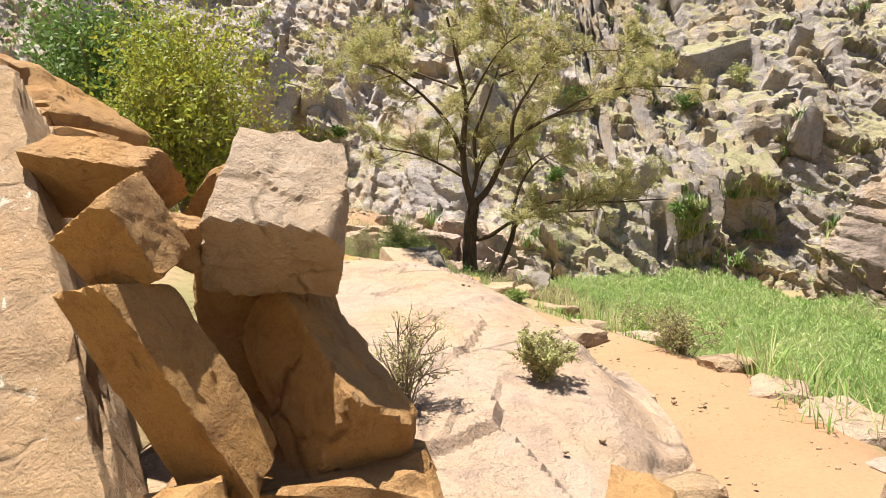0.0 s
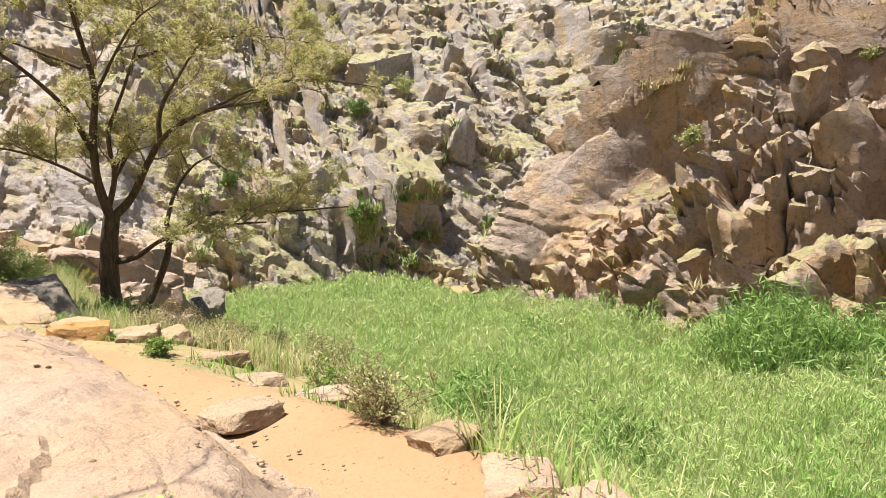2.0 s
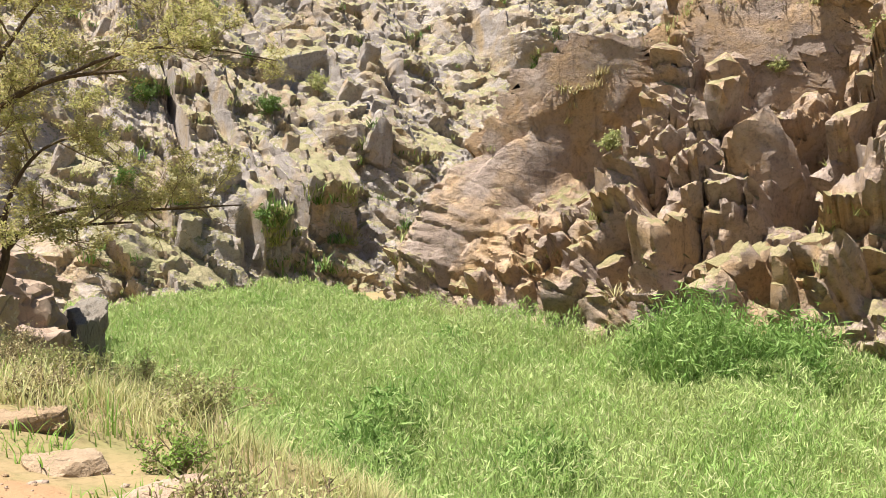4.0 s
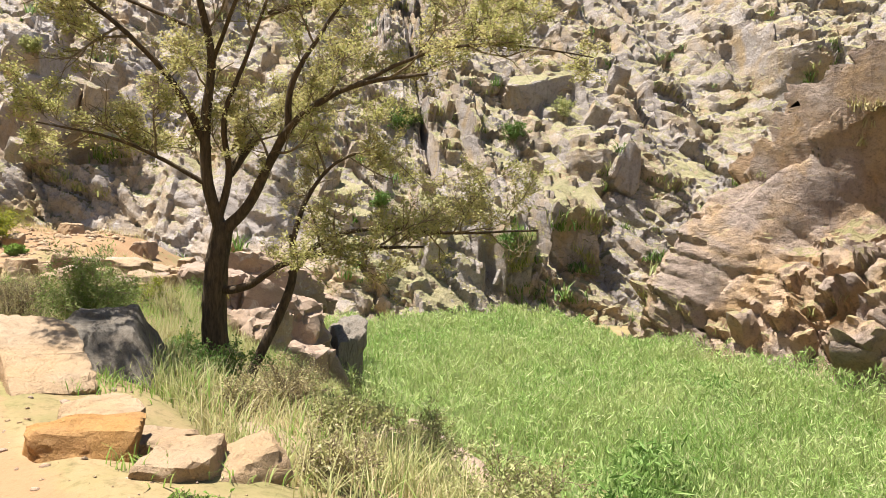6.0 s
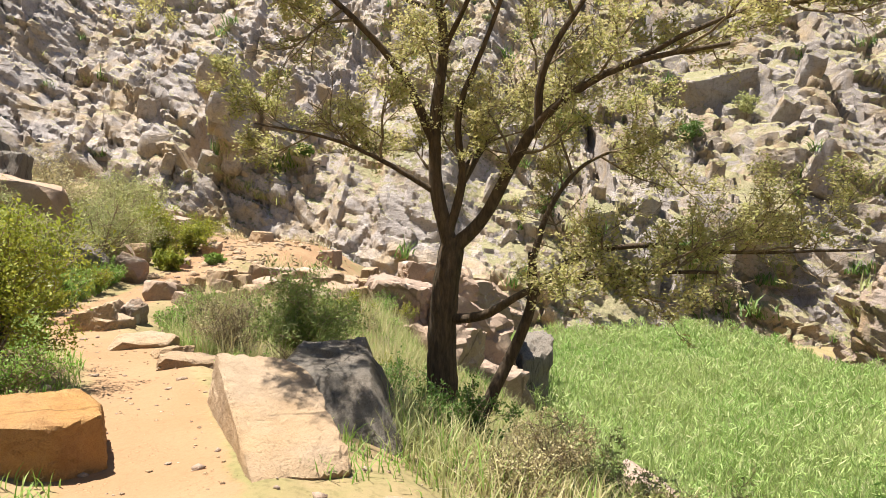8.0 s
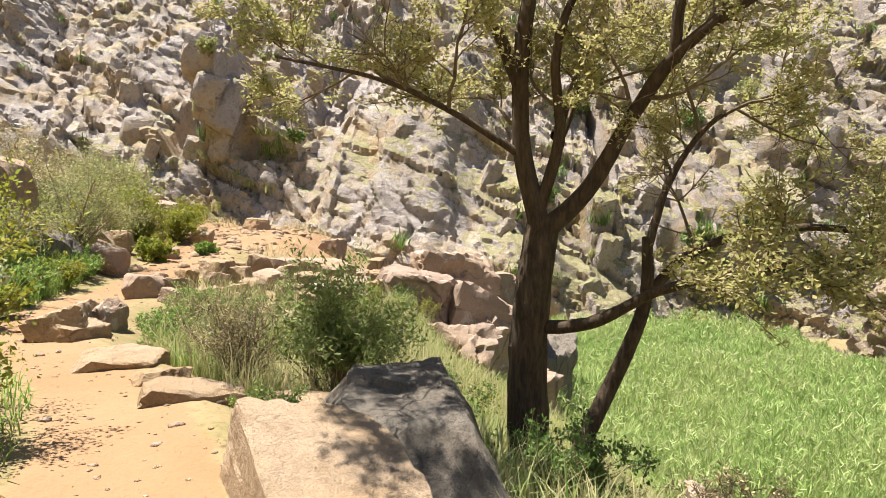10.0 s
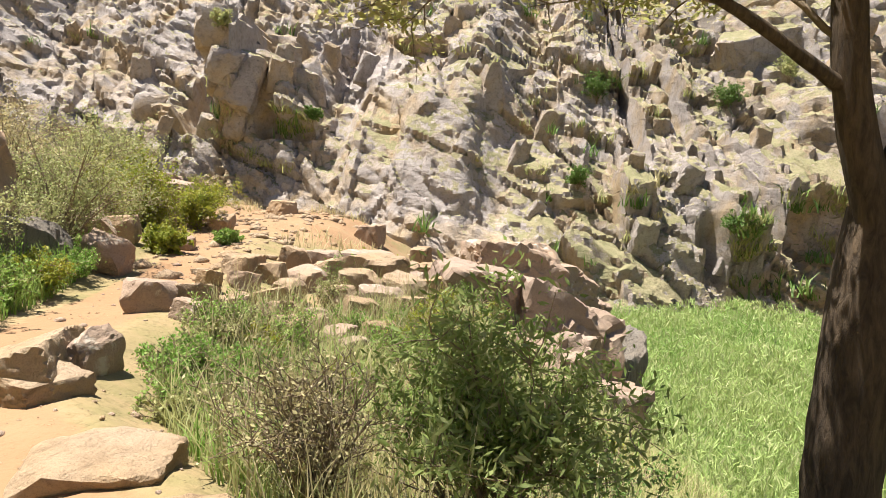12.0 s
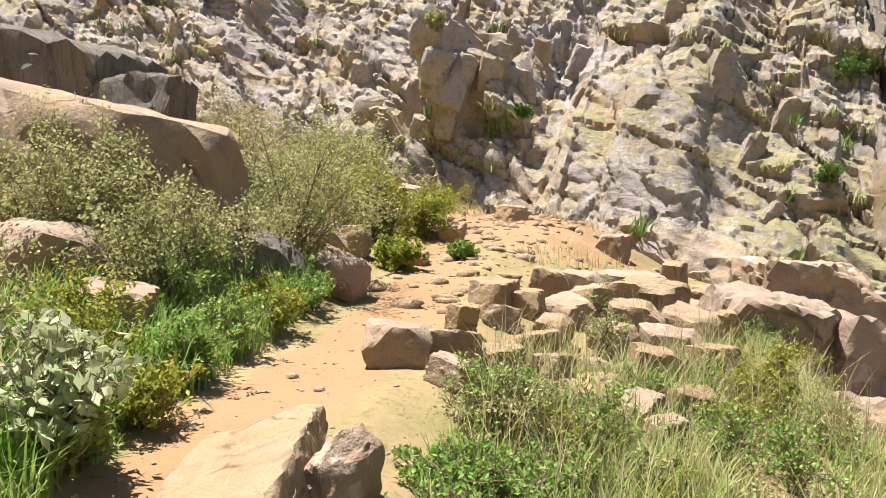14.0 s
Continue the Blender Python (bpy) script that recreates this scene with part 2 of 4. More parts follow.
def cliff_stone(name, greys, warm, grass, bare, wild=0.0):
    m = Nodes(name, 0.9)
    big = m.noise(0.09, 4, 0.55)
    mid = m.noise(0.5, 6, 0.65, None, 0.5)
    small = m.noise(2.6, 6, 0.7)
    fine = m.noise(11, 5, 0.7)
    c = m.mix(m.ramp(mid, 0.35, 0.65), greys[0], greys[1])
    c = m.mix(m.ramp(m.noise(0.22, 5, 0.6, None, 0.7), 0.45, 0.64), c, warm)
    c = m.mix(m.math('MULTIPLY', m.ramp(small, 0.5, 0.7), 0.6), c, greys[2])
    c = m.mix(m.math('MULTIPLY', m.ramp(fine, 0.55, 0.72), 0.5), c, greys[2])
    flecks = m.noise(5.0, 5, 0.75, m.scaled((1, 1, 1.8)))
    c = m.mix(m.math('MULTIPLY', m.ramp(flecks, 0.57, 0.66), 0.3), c, tuple(q * 0.45 for q in greys[2]))
    c = m.mix(m.math('MULTIPLY', m.ramp(flecks, 0.4, 0.33), 0.4), c, tuple(min(q * 1.12, 0.55) for q in greys[0]))
    streak = m.noise(1.3, 5, 0.6, m.scaled((1, 1, 0.12)))
    c = m.mix(m.math('MULTIPLY', m.ramp(streak, 0.58, 0.72), 0.5), c, greys[2])
    cover = m.math('ADD', m.math('MULTIPLY', m.up(), 1.0), m.math('MULTIPLY', m.math('SUBTRACT', m.noise(1.6, 8, 0.75), 0.5), 1.9))
    cover = m.math('ADD', cover, m.math('MULTIPLY', m.math('SUBTRACT', big, 0.5), 1.4))
    where = m.t.nodes.new("ShaderNodeSeparateXYZ")
    m.put(where.inputs[0], m.pos)
    cover = m.math('ADD', cover, m.math('MULTIPLY', m.ramp(where.outputs["X"], -12.0, 14.0), wild))
    g = m.mix(m.ramp(m.noise(0.45, 5, 0.6), 0.4, 0.65), grass[0], grass[1])
    g = m.mix(m.math('MULTIPLY', m.ramp(m.noise(7, 4, 0.7), 0.45, 0.7), 0.6), g, grass[2])
    c = m.mix(m.ramp(cover, bare, bare + 0.12), c, g)
    n = m.bump(mid, 0.6, 0.5)
    n = m.bump(small, 0.8, 0.18, n)
    n = m.bump(m.noise(1.2, 6, 0.75, m.scaled((1, 1, 2.2)), 0.8), 0.8, 0.25, n)
    n = m.bump(fine, 0.8, 0.07, n)
    return m.done(c, n)


def foliage(name, a, b, dry, patch=0.25, through_light=0.35, low=0.42, high=0.62):
    """Leaves and blades: two greens and a dry tone, by the plant and by the patch."""
    m = Nodes(name, 0.6)
    isl = m.geo.outputs["Random Per Island"]
    c = m.mix(m.ramp(m.noise(patch, 4, 0.6), low, high), a, b)
    c = m.mix(m.ramp(isl, 0.55, 1.0), c, dry)
    m.put(m.bsdf.inputs["Base Color"], c)
    tr = m.t.nodes.new("ShaderNodeBsdfTranslucent")
    m.put(tr.inputs["Color"], c)
    sh = m.t.nodes.new("ShaderNodeMixShader")
    sh.inputs[0].default_value = through_light
    m.t.links.new(m.bsdf.outputs[0], sh.inputs[1])
    m.t.links.new(tr.outputs[0], sh.inputs[2])
    m.t.links.new(sh.outputs[0], m.t.nodes["Material Output"].inputs["Surface"])
    return m.mat


def bark(name, a, b):
    m = Nodes(name, 0.95)
    v = m.scaled((1, 1, 0.22))
    st = m.noise(26, 6, 0.7, v, 0.5)
    c = m.mix(m.ramp(st, 0.38, 0.62), a, b)
    c = m.mix(m.math('MULTIPLY', m.ramp(m.noise(3, 4), 0.5, 0.7), 0.4), c, tuple(x * 0.5 for x in a))
    return m.done(c, m.bump(st, 0.9, 0.03))


def soil(name):
    """Trodden orange sand with pebbles, going over to dusty earth with dry litter away from the trail."""
    m = Nodes(name, 0.95)
    big = m.noise(0.5, 5, 0.6)
    fine = m.noise(30, 6, 0.7)
    sand = m.mix(m.ramp(big, 0.35, 0.65), (0.285, 0.177, 0.098), (0.26, 0.15, 0.078))
    sand = m.mix(m.math('MULTIPLY', m.ramp(fine, 0.5, 0.72), 0.4), sand, (0.18, 0.105, 0.053))
    peb = m.t.nodes.new("ShaderNodeTexVoronoi")
    m.put(peb.inputs["Vector"], m.pos)
    peb.inputs["Scale"].default_value = 22
    spots = m.math('MULTIPLY', m.ramp(peb.outputs["Distance"], 0.3, 0.2), m.ramp(m.noise(2.2, 4), 0.53, 0.62))
    sand = m.mix(m.math('MULTIPLY', spots, 0.5), sand, (0.36, 0.22, 0.12))
    att = m.t.nodes.new("ShaderNodeAttribute")
    att.attribute_name = "wild"
    earth = m.mix(m.ramp(m.noise(1.1, 5, 0.65), 0.4, 0.62), (0.26, 0.19, 0.1), (0.19, 0.165, 0.07))
    earth = m.mix(m.ramp(m.noise(0.35, 4, 0.6), 0.5, 0.66), earth, (0.32, 0.22, 0.125))
    earth = m.mix(m.math('MULTIPLY', m.ramp(m.noise(14, 5, 0.7), 0.5, 0.7), 0.6), earth, (0.1, 0.085, 0.035))
    w = m.math('ADD', att.outputs["Fac"], m.math('MULTIPLY', m.math('SUBTRACT', m.noise(3.2, 5, 0.65), 0.5), 0.9))
    c = m.mix(m.ramp(w, 0.4, 0.62), sand, earth)
    n = m.bump(m.noise(6, 5, 0.6), 0.4, 0.05)
    n = m.bump(fine, 0.5, 0.012, n)
    n = m.bump(spots, 0.6, 0.015, n)
    return m.done(c, n)


SOIL = soil("trail_sand")
SLAB = stone("pale_bedrock", (0.378, 0.284, 0.218), (0.396, 0.265, 0.165), (0.227, 0.165, 0.128), 1.0, None, (1, 1, 1), 0.0, 0.8)
ORANGE = stone("orange_sandstone", (0.42, 0.255, 0.118), (0.455, 0.25, 0.085), (0.243, 0.112, 0.042), 1.6, None, (1, 1, 1), 0.15, 0.8)
LICHEN = stone("lichened_sandstone", (0.462, 0.319, 0.198), (0.506, 0.319, 0.165), (0.264, 0.176, 0.11), 1.6, (0.62, 0.56, 0.46), (1, 1, 1), 0.1, 0.9)
BLOCK = stone("tan_sandstone", (0.412, 0.306, 0.21), (0.42, 0.281, 0.157), (0.228, 0.157, 0.0963), 1.2, None, (1, 1, 1), 0.35, 0.8)
RED = stone("pinkish_brown_rock", (0.34, 0.255, 0.2), (0.35, 0.245, 0.165), (0.2, 0.14, 0.105), 0.5, (0.4, 0.345, 0.285), (1, 1, 1), 0.25, 0.9)
PALEROCK = stone("weathered_pale_sandstone", (0.44, 0.34, 0.255), (0.44, 0.31, 0.2), (0.28, 0.18, 0.1), 1.6, None, (1, 1, 1), 0.1, 0.8)
# also given to boulders whose shade is put into their colour
GREY = stone("streaked_grey_rock", (0.25, 0.22, 0.185), (0.27, 0.225, 0.18), (0.05, 0.043, 0.038), 1.0, None, (3.5, 3.5, 0.45), 0.2, 0.8)
CLIFF = cliff_stone("grey_cliff", ((0.45, 0.395, 0.367), (0.35, 0.305, 0.285), (0.125, 0.105, 0.097)), (0.42, 0.31, 0.19), ((0.33, 0.285, 0.17), (0.25, 0.235, 0.12), (0.12, 0.11, 0.055)), 0.8, 0.3)
SPUR = cliff_stone("brown_cliff", ((0.42, 0.335, 0.285), (0.3, 0.225, 0.185), (0.09, 0.066, 0.053)), (0.45, 0.3, 0.17), ((0.32, 0.265, 0.15), (0.24, 0.22, 0.1), (0.15, 0.125, 0.065)), 0.7)
REED = foliage("reed_green", (0.25, 0.39, 0.1), (0.4, 0.48, 0.18), (0.5, 0.5, 0.27), 0.22, 0.4, 0.36, 0.66)
CANE = foliage("cane_green", (0.15, 0.26, 0.06), (0.22, 0.34, 0.09), (0.3, 0.38, 0.14), 0.5, 0.4)
LUSH = foliage("lush_grass", (0.17, 0.31, 0.05), (0.26, 0.37, 0.085), (0.38, 0.42, 0.16), 0.8, 0.4)
STRAW = foliage("dry_grass", (0.45, 0.38, 0.2), (0.38, 0.36, 0.16), (0.52, 0.45, 0.28), 0.5, 0.35)
OLIVE = foliage("olive_leaves", (0.3, 0.335, 0.125), (0.39, 0.39, 0.165), (0.48, 0.445, 0.23), 1.2, 0.4)
ACACIA = foliage("acacia_leaves", (0.36, 0.36, 0.125), (0.44, 0.4, 0.165), (0.48, 0.4, 0.23), 0.9, 0.5)
YELLOW = foliage("yellow_green_leaves", (0.28, 0.31, 0.04), (0.36, 0.34, 0.05), (0.22, 0.27, 0.05), 1.5, 0.4)
DEEP = foliage("deep_green_leaves", (0.09, 0.165, 0.035), (0.13, 0.21, 0.05), (0.18, 0.26, 0.07), 2.0, 0.3)
BUSHGREEN = foliage("bush_green_leaves", (0.18, 0.25, 0.065), (0.26, 0.31, 0.1), (0.36, 0.37, 0.16), 3.0, 0.5)
PALE = foliage("pale_leaves", (0.42, 0.46, 0.26), (0.34, 0.42, 0.2), (0.55, 0.55, 0.38), 2.0, 0.35)
TWIGWOOD = bark("pale_twig_bark", (0.16, 0.12, 0.08), (0.26, 0.2, 0.13))
BARK = bark("dark_bark", (0.055, 0.04, 0.028), (0.12, 0.085, 0.055))
TWIG = bark("grey_twig", (0.2, 0.15, 0.1), (0.3, 0.23, 0.15))


# ---- the lie of the land ----
TRAIL_Y = (-30, -4, 0, 2, 4, 5.5, 7, 8, 9, 10.5, 12.3, 13.5, 15.2, 16.2, 17.2, 20, 22, 23.5, 28, 32, 60)
TRAIL_X = (-2, 0.2, 0.7, 1.3, 1.85, 1.9, 1.45, 0.9, 0.25, -0.55, -1.4, -1.9, -2.75, -3.75, -4.75, -4.95, -5.1, -5.5, -6.1, -6.0, -6)
FLOOR = -8.0


def trail(y):
    """The middle of the trail, rounded."""
    y = np.asarray(y, float)
    return sum(np.interp(y + o, TRAIL_Y, TRAIL_X) for o in (-1.0, -0.5, 0, 0.5, 1.0)) / 5


def slab_height(x, y):
    """The bedrock hump on the hillward side of the trail's first stretch."""
    u = trail(y) - x
    rise = 0.32 + 0.1 * (y - 3.5)
    z = rise * (0.45 * sstep(0.35, 0.75, u) + 0.55 * sstep(0.0, 1.4, u)) + 0.05 * np.clip(u - 1.4, 0, 3)
    fade = sstep(2.2, 3.2, y) * (1 - sstep(7.6, 10.2, y)) * (1 - sstep(2.6, 3.6, u))
    return np.where((u > -0.1) & (u < 3.6) & (y > 2.2) & (y < 10.2), z * fade, -99.0)


def ground_height(x, y):
    x, y = np.asarray(x, float), np.asarray(y, float)
    d = x - trail(y)
    p = np.stack([x, y, np.zeros_like(x)], 1)
    wide = 0.55 + 0.12 * vnoise(p * 0.7, 3)
    bench = np.interp(y, (0, 7.5, 11, 20, 24, 29, 33), (0.15, 0.3, 3.2, 2.8, 3.6, 5.2, 5.4))
    r = np.clip(d - wide - 0.15, 0, None)
    steep = np.interp(y, (0, 8, 14, 24, 29), (0.85, 0.8, 0.62, 0.7, 1.05))
    fall = np.interp(y, (9, 12, 16.5, 19), (0.27, 0.34, 0.34, 0.27))
    z = -fall * np.minimum(r, bench) - steep * np.clip(r - bench, 0, None)
    l = np.clip(-d - wide - 0.1, 0, None)
    hill = np.interp(y, (0, 8, 11, 16, 24, 32), (0.32, 0.3, 0.3, 0.3, 0.28, 0.2))
    # the rise beyond l = 85 is unseen, added to close the land
    z = z + hill * l + 0.8 * np.clip(l - 85, 0, 60) - (hill - 0.13) * np.clip(l - 9, 0, None)
    # unseen bank behind the start, added to hold back sky light
    z = z + 0.95 * np.clip(-5 - y, 0, 32)
    z = z + np.interp(y, (16, 20, 25, 30, 34), (0, 0.02, 0.15, 0.55, 0.5)) * sstep(3, -1, np.abs(d) - 2)
    z = z - 0.42 * np.clip(y - 33, 0, 25) * sstep(-30, -8, x)
    z = np.where(z < FLOOR + 0.8, FLOOR + 0.8 * np.exp((z - FLOOR - 0.8) / 0.8), z)
    rough = sstep(0.4, 2.0, np.abs(d))
    z = z + rough * (0.16 * fbm(p * 0.9, 5, 4) + 0.28 * fbm(p * 0.25, 8, 3)) + 0.022 * fbm(p * 2.3, 9, 4)
    z = z - 0.03 * np.exp(-(d / 0.35) ** 2)
    return z


def height_at(x, y):
    g = float(ground_height(np.array([x]), np.array([y]))[0])
    s = float(slab_height(np.array([x]), np.array([y]))[0])
    return max(g, s)


def graded(lo, a, b, hi, fine, grow=1.09):
    mid = list(np.arange(a, b, fine))
    out, step = [], fine
    v = b
    while v < hi:
        out.append(v)
        step *= grow
        v += step
    out.append(hi)
    low, step, v = [], fine, a
    while v > lo:
        step *= grow
        v -= step
        low.append(max(v, lo))
    return np.array(low[::-1] + mid + out)


gx, gy = graded(-400, -9, 5, 400, 0.09), graded(-300, 1.5, 29, 500, 0.1)
X, Y = np.meshgrid(gx, gy, indexing="ij")
xf, yf = X.ravel(), Y.ravel()
zf = ground_height(xf, yf)
hump = slab_height(xf, yf)
zf = np.where((hump > 0.06) & (trail(yf) - xf < 3.0), np.minimum(zf, hump - 0.12), zf)
ground = new("ground", mesh_of("ground", np.stack([xf, yf, zf], 1), grid_faces(len(gx), len(gy)), SOIL, smooth=180))
dist = np.abs(xf - trail(yf))
wild = sstep(np.interp(yf, (8, 11), (0.45, 0.16)), np.interp(yf, (8, 11), (1.3, 0.78)), dist)
wild *= 1 - 0.6 * sstep(24, 28, yf) * (1 - sstep(2.5, 5, dist))
att = ground.data.attributes.new("wild", 'FLOAT', 'POINT')
att.data.foreach_set("value", wild.astype(np.float32))
tagged(ground, "dusty orange trail and dry grassy slopes of a canyon floor", "ground", kind="structure")

# bedrock hump beside the trail
sy = np.arange(2.3, 10.4, 0.035)
su = np.arange(-0.15, 3.6, 0.035)
U, V = np.meshgrid(su, sy, indexing="ij")
sx = (trail(V.ravel()) - U.ravel())
syf = V.ravel()
p3 = np.stack([sx, syf, np.zeros_like(sx)], 1)
sz = np.maximum(slab_height(sx, syf), -0.05) + 0.05 * facets(p3 * np.array((0.9, 0.55, 1)), 31) + 0.02 * facets(p3 * np.array((2.6, 1.2, 1)), 37) + 0.012 * fbm(p3 * 5, 33, 4)
sz = sz - 0.06 - 0.3 * (1 - sstep(2.3, 3.0, syf)) - 0.3 * sstep(9.4, 10.3, syf)
sz = np.where(slab_height(sx, syf) > 0.02, sz + 0.06, sz - 0.06)
slab = new("bedrock_slab", mesh_of("bedrock_slab", np.stack([sx, syf, sz], 1), grid_faces(len(su), len(sy))[:, ::-1], SLAB, smooth=25))
tagged(slab, "smooth pale sandstone bedrock hump rising beside the trail", "bedrock", kind="structure")


# ---- cliffs ----
def cliff(name, base, z0, top, step, mat, angles, seed, amp, features=(), along=0, swing=20, flip=False, walls=()):
    """A broken rock wall: it stands on the line base and leans back as it rises; angles are its steepness by height;
    walls are stretches that stand upright or overhang, each under a ledge."""
    b = bend(np.array([(x, y, 0) for x, y in base]), 400)[:, :2]
    s = np.concatenate([[0], np.cumsum(np.linalg.norm(np.diff(b, axis=0), axis=1))])
    su = np.arange(0, s[-1], step)
    bx, by = np.interp(su, s, b[:, 0]), np.interp(su, s, b[:, 1])
    k = max(3, int(22 / step)) | 1
    pad = lambda q: np.convolve(np.pad(q, k // 2, mode="edge"), np.ones(k) / k, "valid")
    tx, ty = np.gradient(pad(bx)), np.gradient(pad(by))
    ln = np.hypot(tx, ty)
    nx, ny = -ty / ln, tx / ln
    if flip:
        nx, ny = -nx, -ny
    n_up = int((top - z0) / (step * 0.8))
    h = np.linspace(0, top - z0, n_up)
    S, H = np.meshgrid(np.arange(len(su)), h, indexing="ij")
    p = np.stack([su[S.ravel()] / 14, H.ravel() / 9, np.zeros(S.size)], 1)
    shelf = facets(p * 1.6, seed + 40, 0.5) + 0.6 * fbm(p * 2.2, seed + 44, 3)
    ang = np.interp(H.ravel(), *angles) + swing * np.tanh(4 * shelf)
    lean = 1 / np.tan(np.radians(np.clip(ang, 16, 86)))
    line = (bx if along == 0 else by)[S.ravel()] + 0.8 * fbm(p * 5, seed + 61, 3)
    up = z0 + H.ravel() + 0.7 * fbm(p * 4 + 9, seed + 63, 3)
    for mid, lo, hi, half, steep in walls:
        w = 1 - sstep(0.75, 1.1, np.abs(line - mid) / half)
        tall = hi - lo
        lean = lean + w * ((up > lo) & (up < hi)) * (1 / math.tan(radians(steep)) - lean)
        lean = lean + w * ((up >= hi) & (up < hi + 0.7 * tall)) * (2.6 - lean)
    run = np.cumsum(lean.reshape(S.shape), axis=1) * (h[1] - h[0])
    pos = np.stack([bx[S] + nx[S] * run, by[S] + ny[S] * run, z0 + H], -1).reshape(-1, 3)
    out = np.stack([-nx[S].ravel() * 0.75, -ny[S].ravel() * 0.75, np.full(S.size, 0.66)], 1)
    calm = np.ones(len(pos))
    push = np.zeros(len(pos))
    for (fx, fz, rx, rz, depth, smooth) in features:
        q = (np.abs((pos[:, along] - fx) / rx) ** 4 + np.abs((pos[:, 2] - fz) / rz) ** 4) ** 0.25
        w = 1 - sstep(0.7, 1.15, q + 0.12 * fbm(pos * 0.3, seed + 3, 3))
        push += depth * w
        calm *= 1 - smooth * w
    jp = pos @ np.array(((0.79, 0.1, 0.6), (-0.1, 1, 0.1), (-0.6, 0.0, 0.8)))
    d = amp * (4.6 * facets(jp / np.array((9, 8, 4.4)), seed, 0.6) + 2.3 * facets(jp / np.array((4.2, 3.4, 1.9)), seed + 11, 0.8))
    d += amp * (0.9 * facets(jp / np.array((1.7, 1.4, 0.8)), seed + 23, 1.2) + 1.5 * fbm(pos / 9, seed + 29, 3) + 0.25 * fbm(pos / 0.9, seed + 31, 2))
    for size, deep, wide, k in ((8.0, 1.5, 0.05, 0), (3.4, 0.5, 0.07, 11)):
        stretch = (9, 8, 4.4) if k == 0 else (4.2, 3.4, 1.9)
        joint = facets(jp / np.array(stretch), seed + k, 1.0, True)[1]
        d -= amp * deep * 1.6 * (1 - sstep(0.0, wide, joint)) * (0.35 + 0.65 * sstep(-0.15, 0.25, fbm(pos / 6, seed + 51, 2)))
    d = d * calm + push
    pos = pos + out * d[:, None]
    f = grid_faces(len(su), n_up)
    return tagged(new(name, mesh_of(name, pos, f if flip else f[:, ::-1], mat, smooth=28)), kind="structure")


far = cliff("cliff_far", ((-110, 34), (-60, 54), (-30, 63), (-14, 62.5), (-3, 60.5), (6, 57.8), (14, 57), (24, 58.5), (42, 60), (75, 55), (125, 36)), -9, 56, 0.23, CLIFF,
            ((0, 7, 12, 20, 50), (60, 54, 50, 46, 45)), 5, 0.36,
            ((-4, 4.0, 11.0, 10.0, 0.0, 0.45), (-17.5, 11, 4.6, 4.2, 2.6, 0.45), (-23.8, 8.6, 2.0, 3.2, -2.4, 0.5), (-15.8, 6.0, 2.8, 1.0, -1.8, 0.3), (62, 21, 6, 5, -3.0, 0.0), (18.5, -3.5, 2.0, 3.2, -2.5, 0.3), (26, -1.0, 3.6, 2.6, -1.0, 0.4)), 0, 11,
            walls=((-21.6, 5, 13, 2.0, 93), (-15.8, 5, 7.5, 1.8, 94), (61, 18, 24, 5, 100), (19.5, -6, 0, 1.6, 98), (26, -4, 2.6, 3.2, 99), (32, 4.5, 8.5, 2.2, 97), (12, -2.5, 1.8, 1.6, 95), (15, 6, 8, 1.6, 95)))
tagged(far, "grey broken canyon wall with grassy ledges and shrubs", "cliff")
spur = cliff("cliff_spur", ((56, 66), (40, 62), (27, 56), (22, 48.5), (24.3, 40), (26.8, 31.5), (30, 22), (34, 11), (40, -6)), -9, 30, 0.17, SPUR,
             ((0, 4, 9, 16, 25, 45), (52, 43, 40, 39, 38, 38)), 71, 0.6,
             ((47, 0, 4.5, 5.0, 0.5, 0.75), (43, 6, 4.0, 5.0, 0.4, 0.6), (31.5, -2.2, 3.0, 2.0, -3.4, 0.2), (27.0, 0.2, 2.4, 2.2, -3.2, 0.2), (24, 5.0, 2.6, 2.0, -3.0, 0.2), (29, 3.6, 3.4, 1.2, 1.8, 0.3), (26, 8.2, 3.4, 1.2, 1.6, 0.3), (37.5, -3.5, 1.8, 1.5, -2.4, 0.2), (19, -3, 2.6, 2.0, -3.0, 0.2), (21, 1.0, 2.4, 1.0, 1.5, 0.2)), 1, 20,
             walls=((30, -4.5, -0.5, 1.5, 95), (36.8, -5.5, -3.2, 1.2, 95), (23.5, 3, 5.5, 1.3, 94)))
tagged(spur, "brown jointed rock spur with dark hollows and dry grass", "cliff")


# ---- reeds and grass on the canyon floor ----
def inside(px, py, poly):
    poly = np.array(poly, float)
    res = np.zeros(len(px), bool)
    j = len(poly) - 1
    for i in range(len(poly)):
        xi, yi, xj, yj = *poly[i], *poly[j]
        cross = ((yi > py) != (yj > py)) & (px < (xj - xi) * (py - yi) / (yj - yi + 1e-12) + xi)
        res ^= cross
        j = i
    return res


REEDS = ((2.5, 31), (4.5, 40), (3.0, 53.5), (8, 56), (19, 58), (22.5, 50), (24.8, 41), (27.2, 32), (28.5, 27), (34, 21), (46, 10), (46, 0), (14, 0), (9.0, 8), (7.5, 16), (5.5, 23))


def scatter(poly, n, seed):
    r = np.random.RandomState(seed)
    p = np.array(poly)
    lo, hi = p.min(0), p.max(0)
    px, py = r.uniform(lo[0], hi[0], n), r.uniform(lo[1], hi[1], n)
    k = inside(px, py, poly)
    return px[k], py[k], r


def on_land(px, py):
    return np.stack([px, py, np.maximum(ground_height(px, py), slab_height(px, py))], 1)


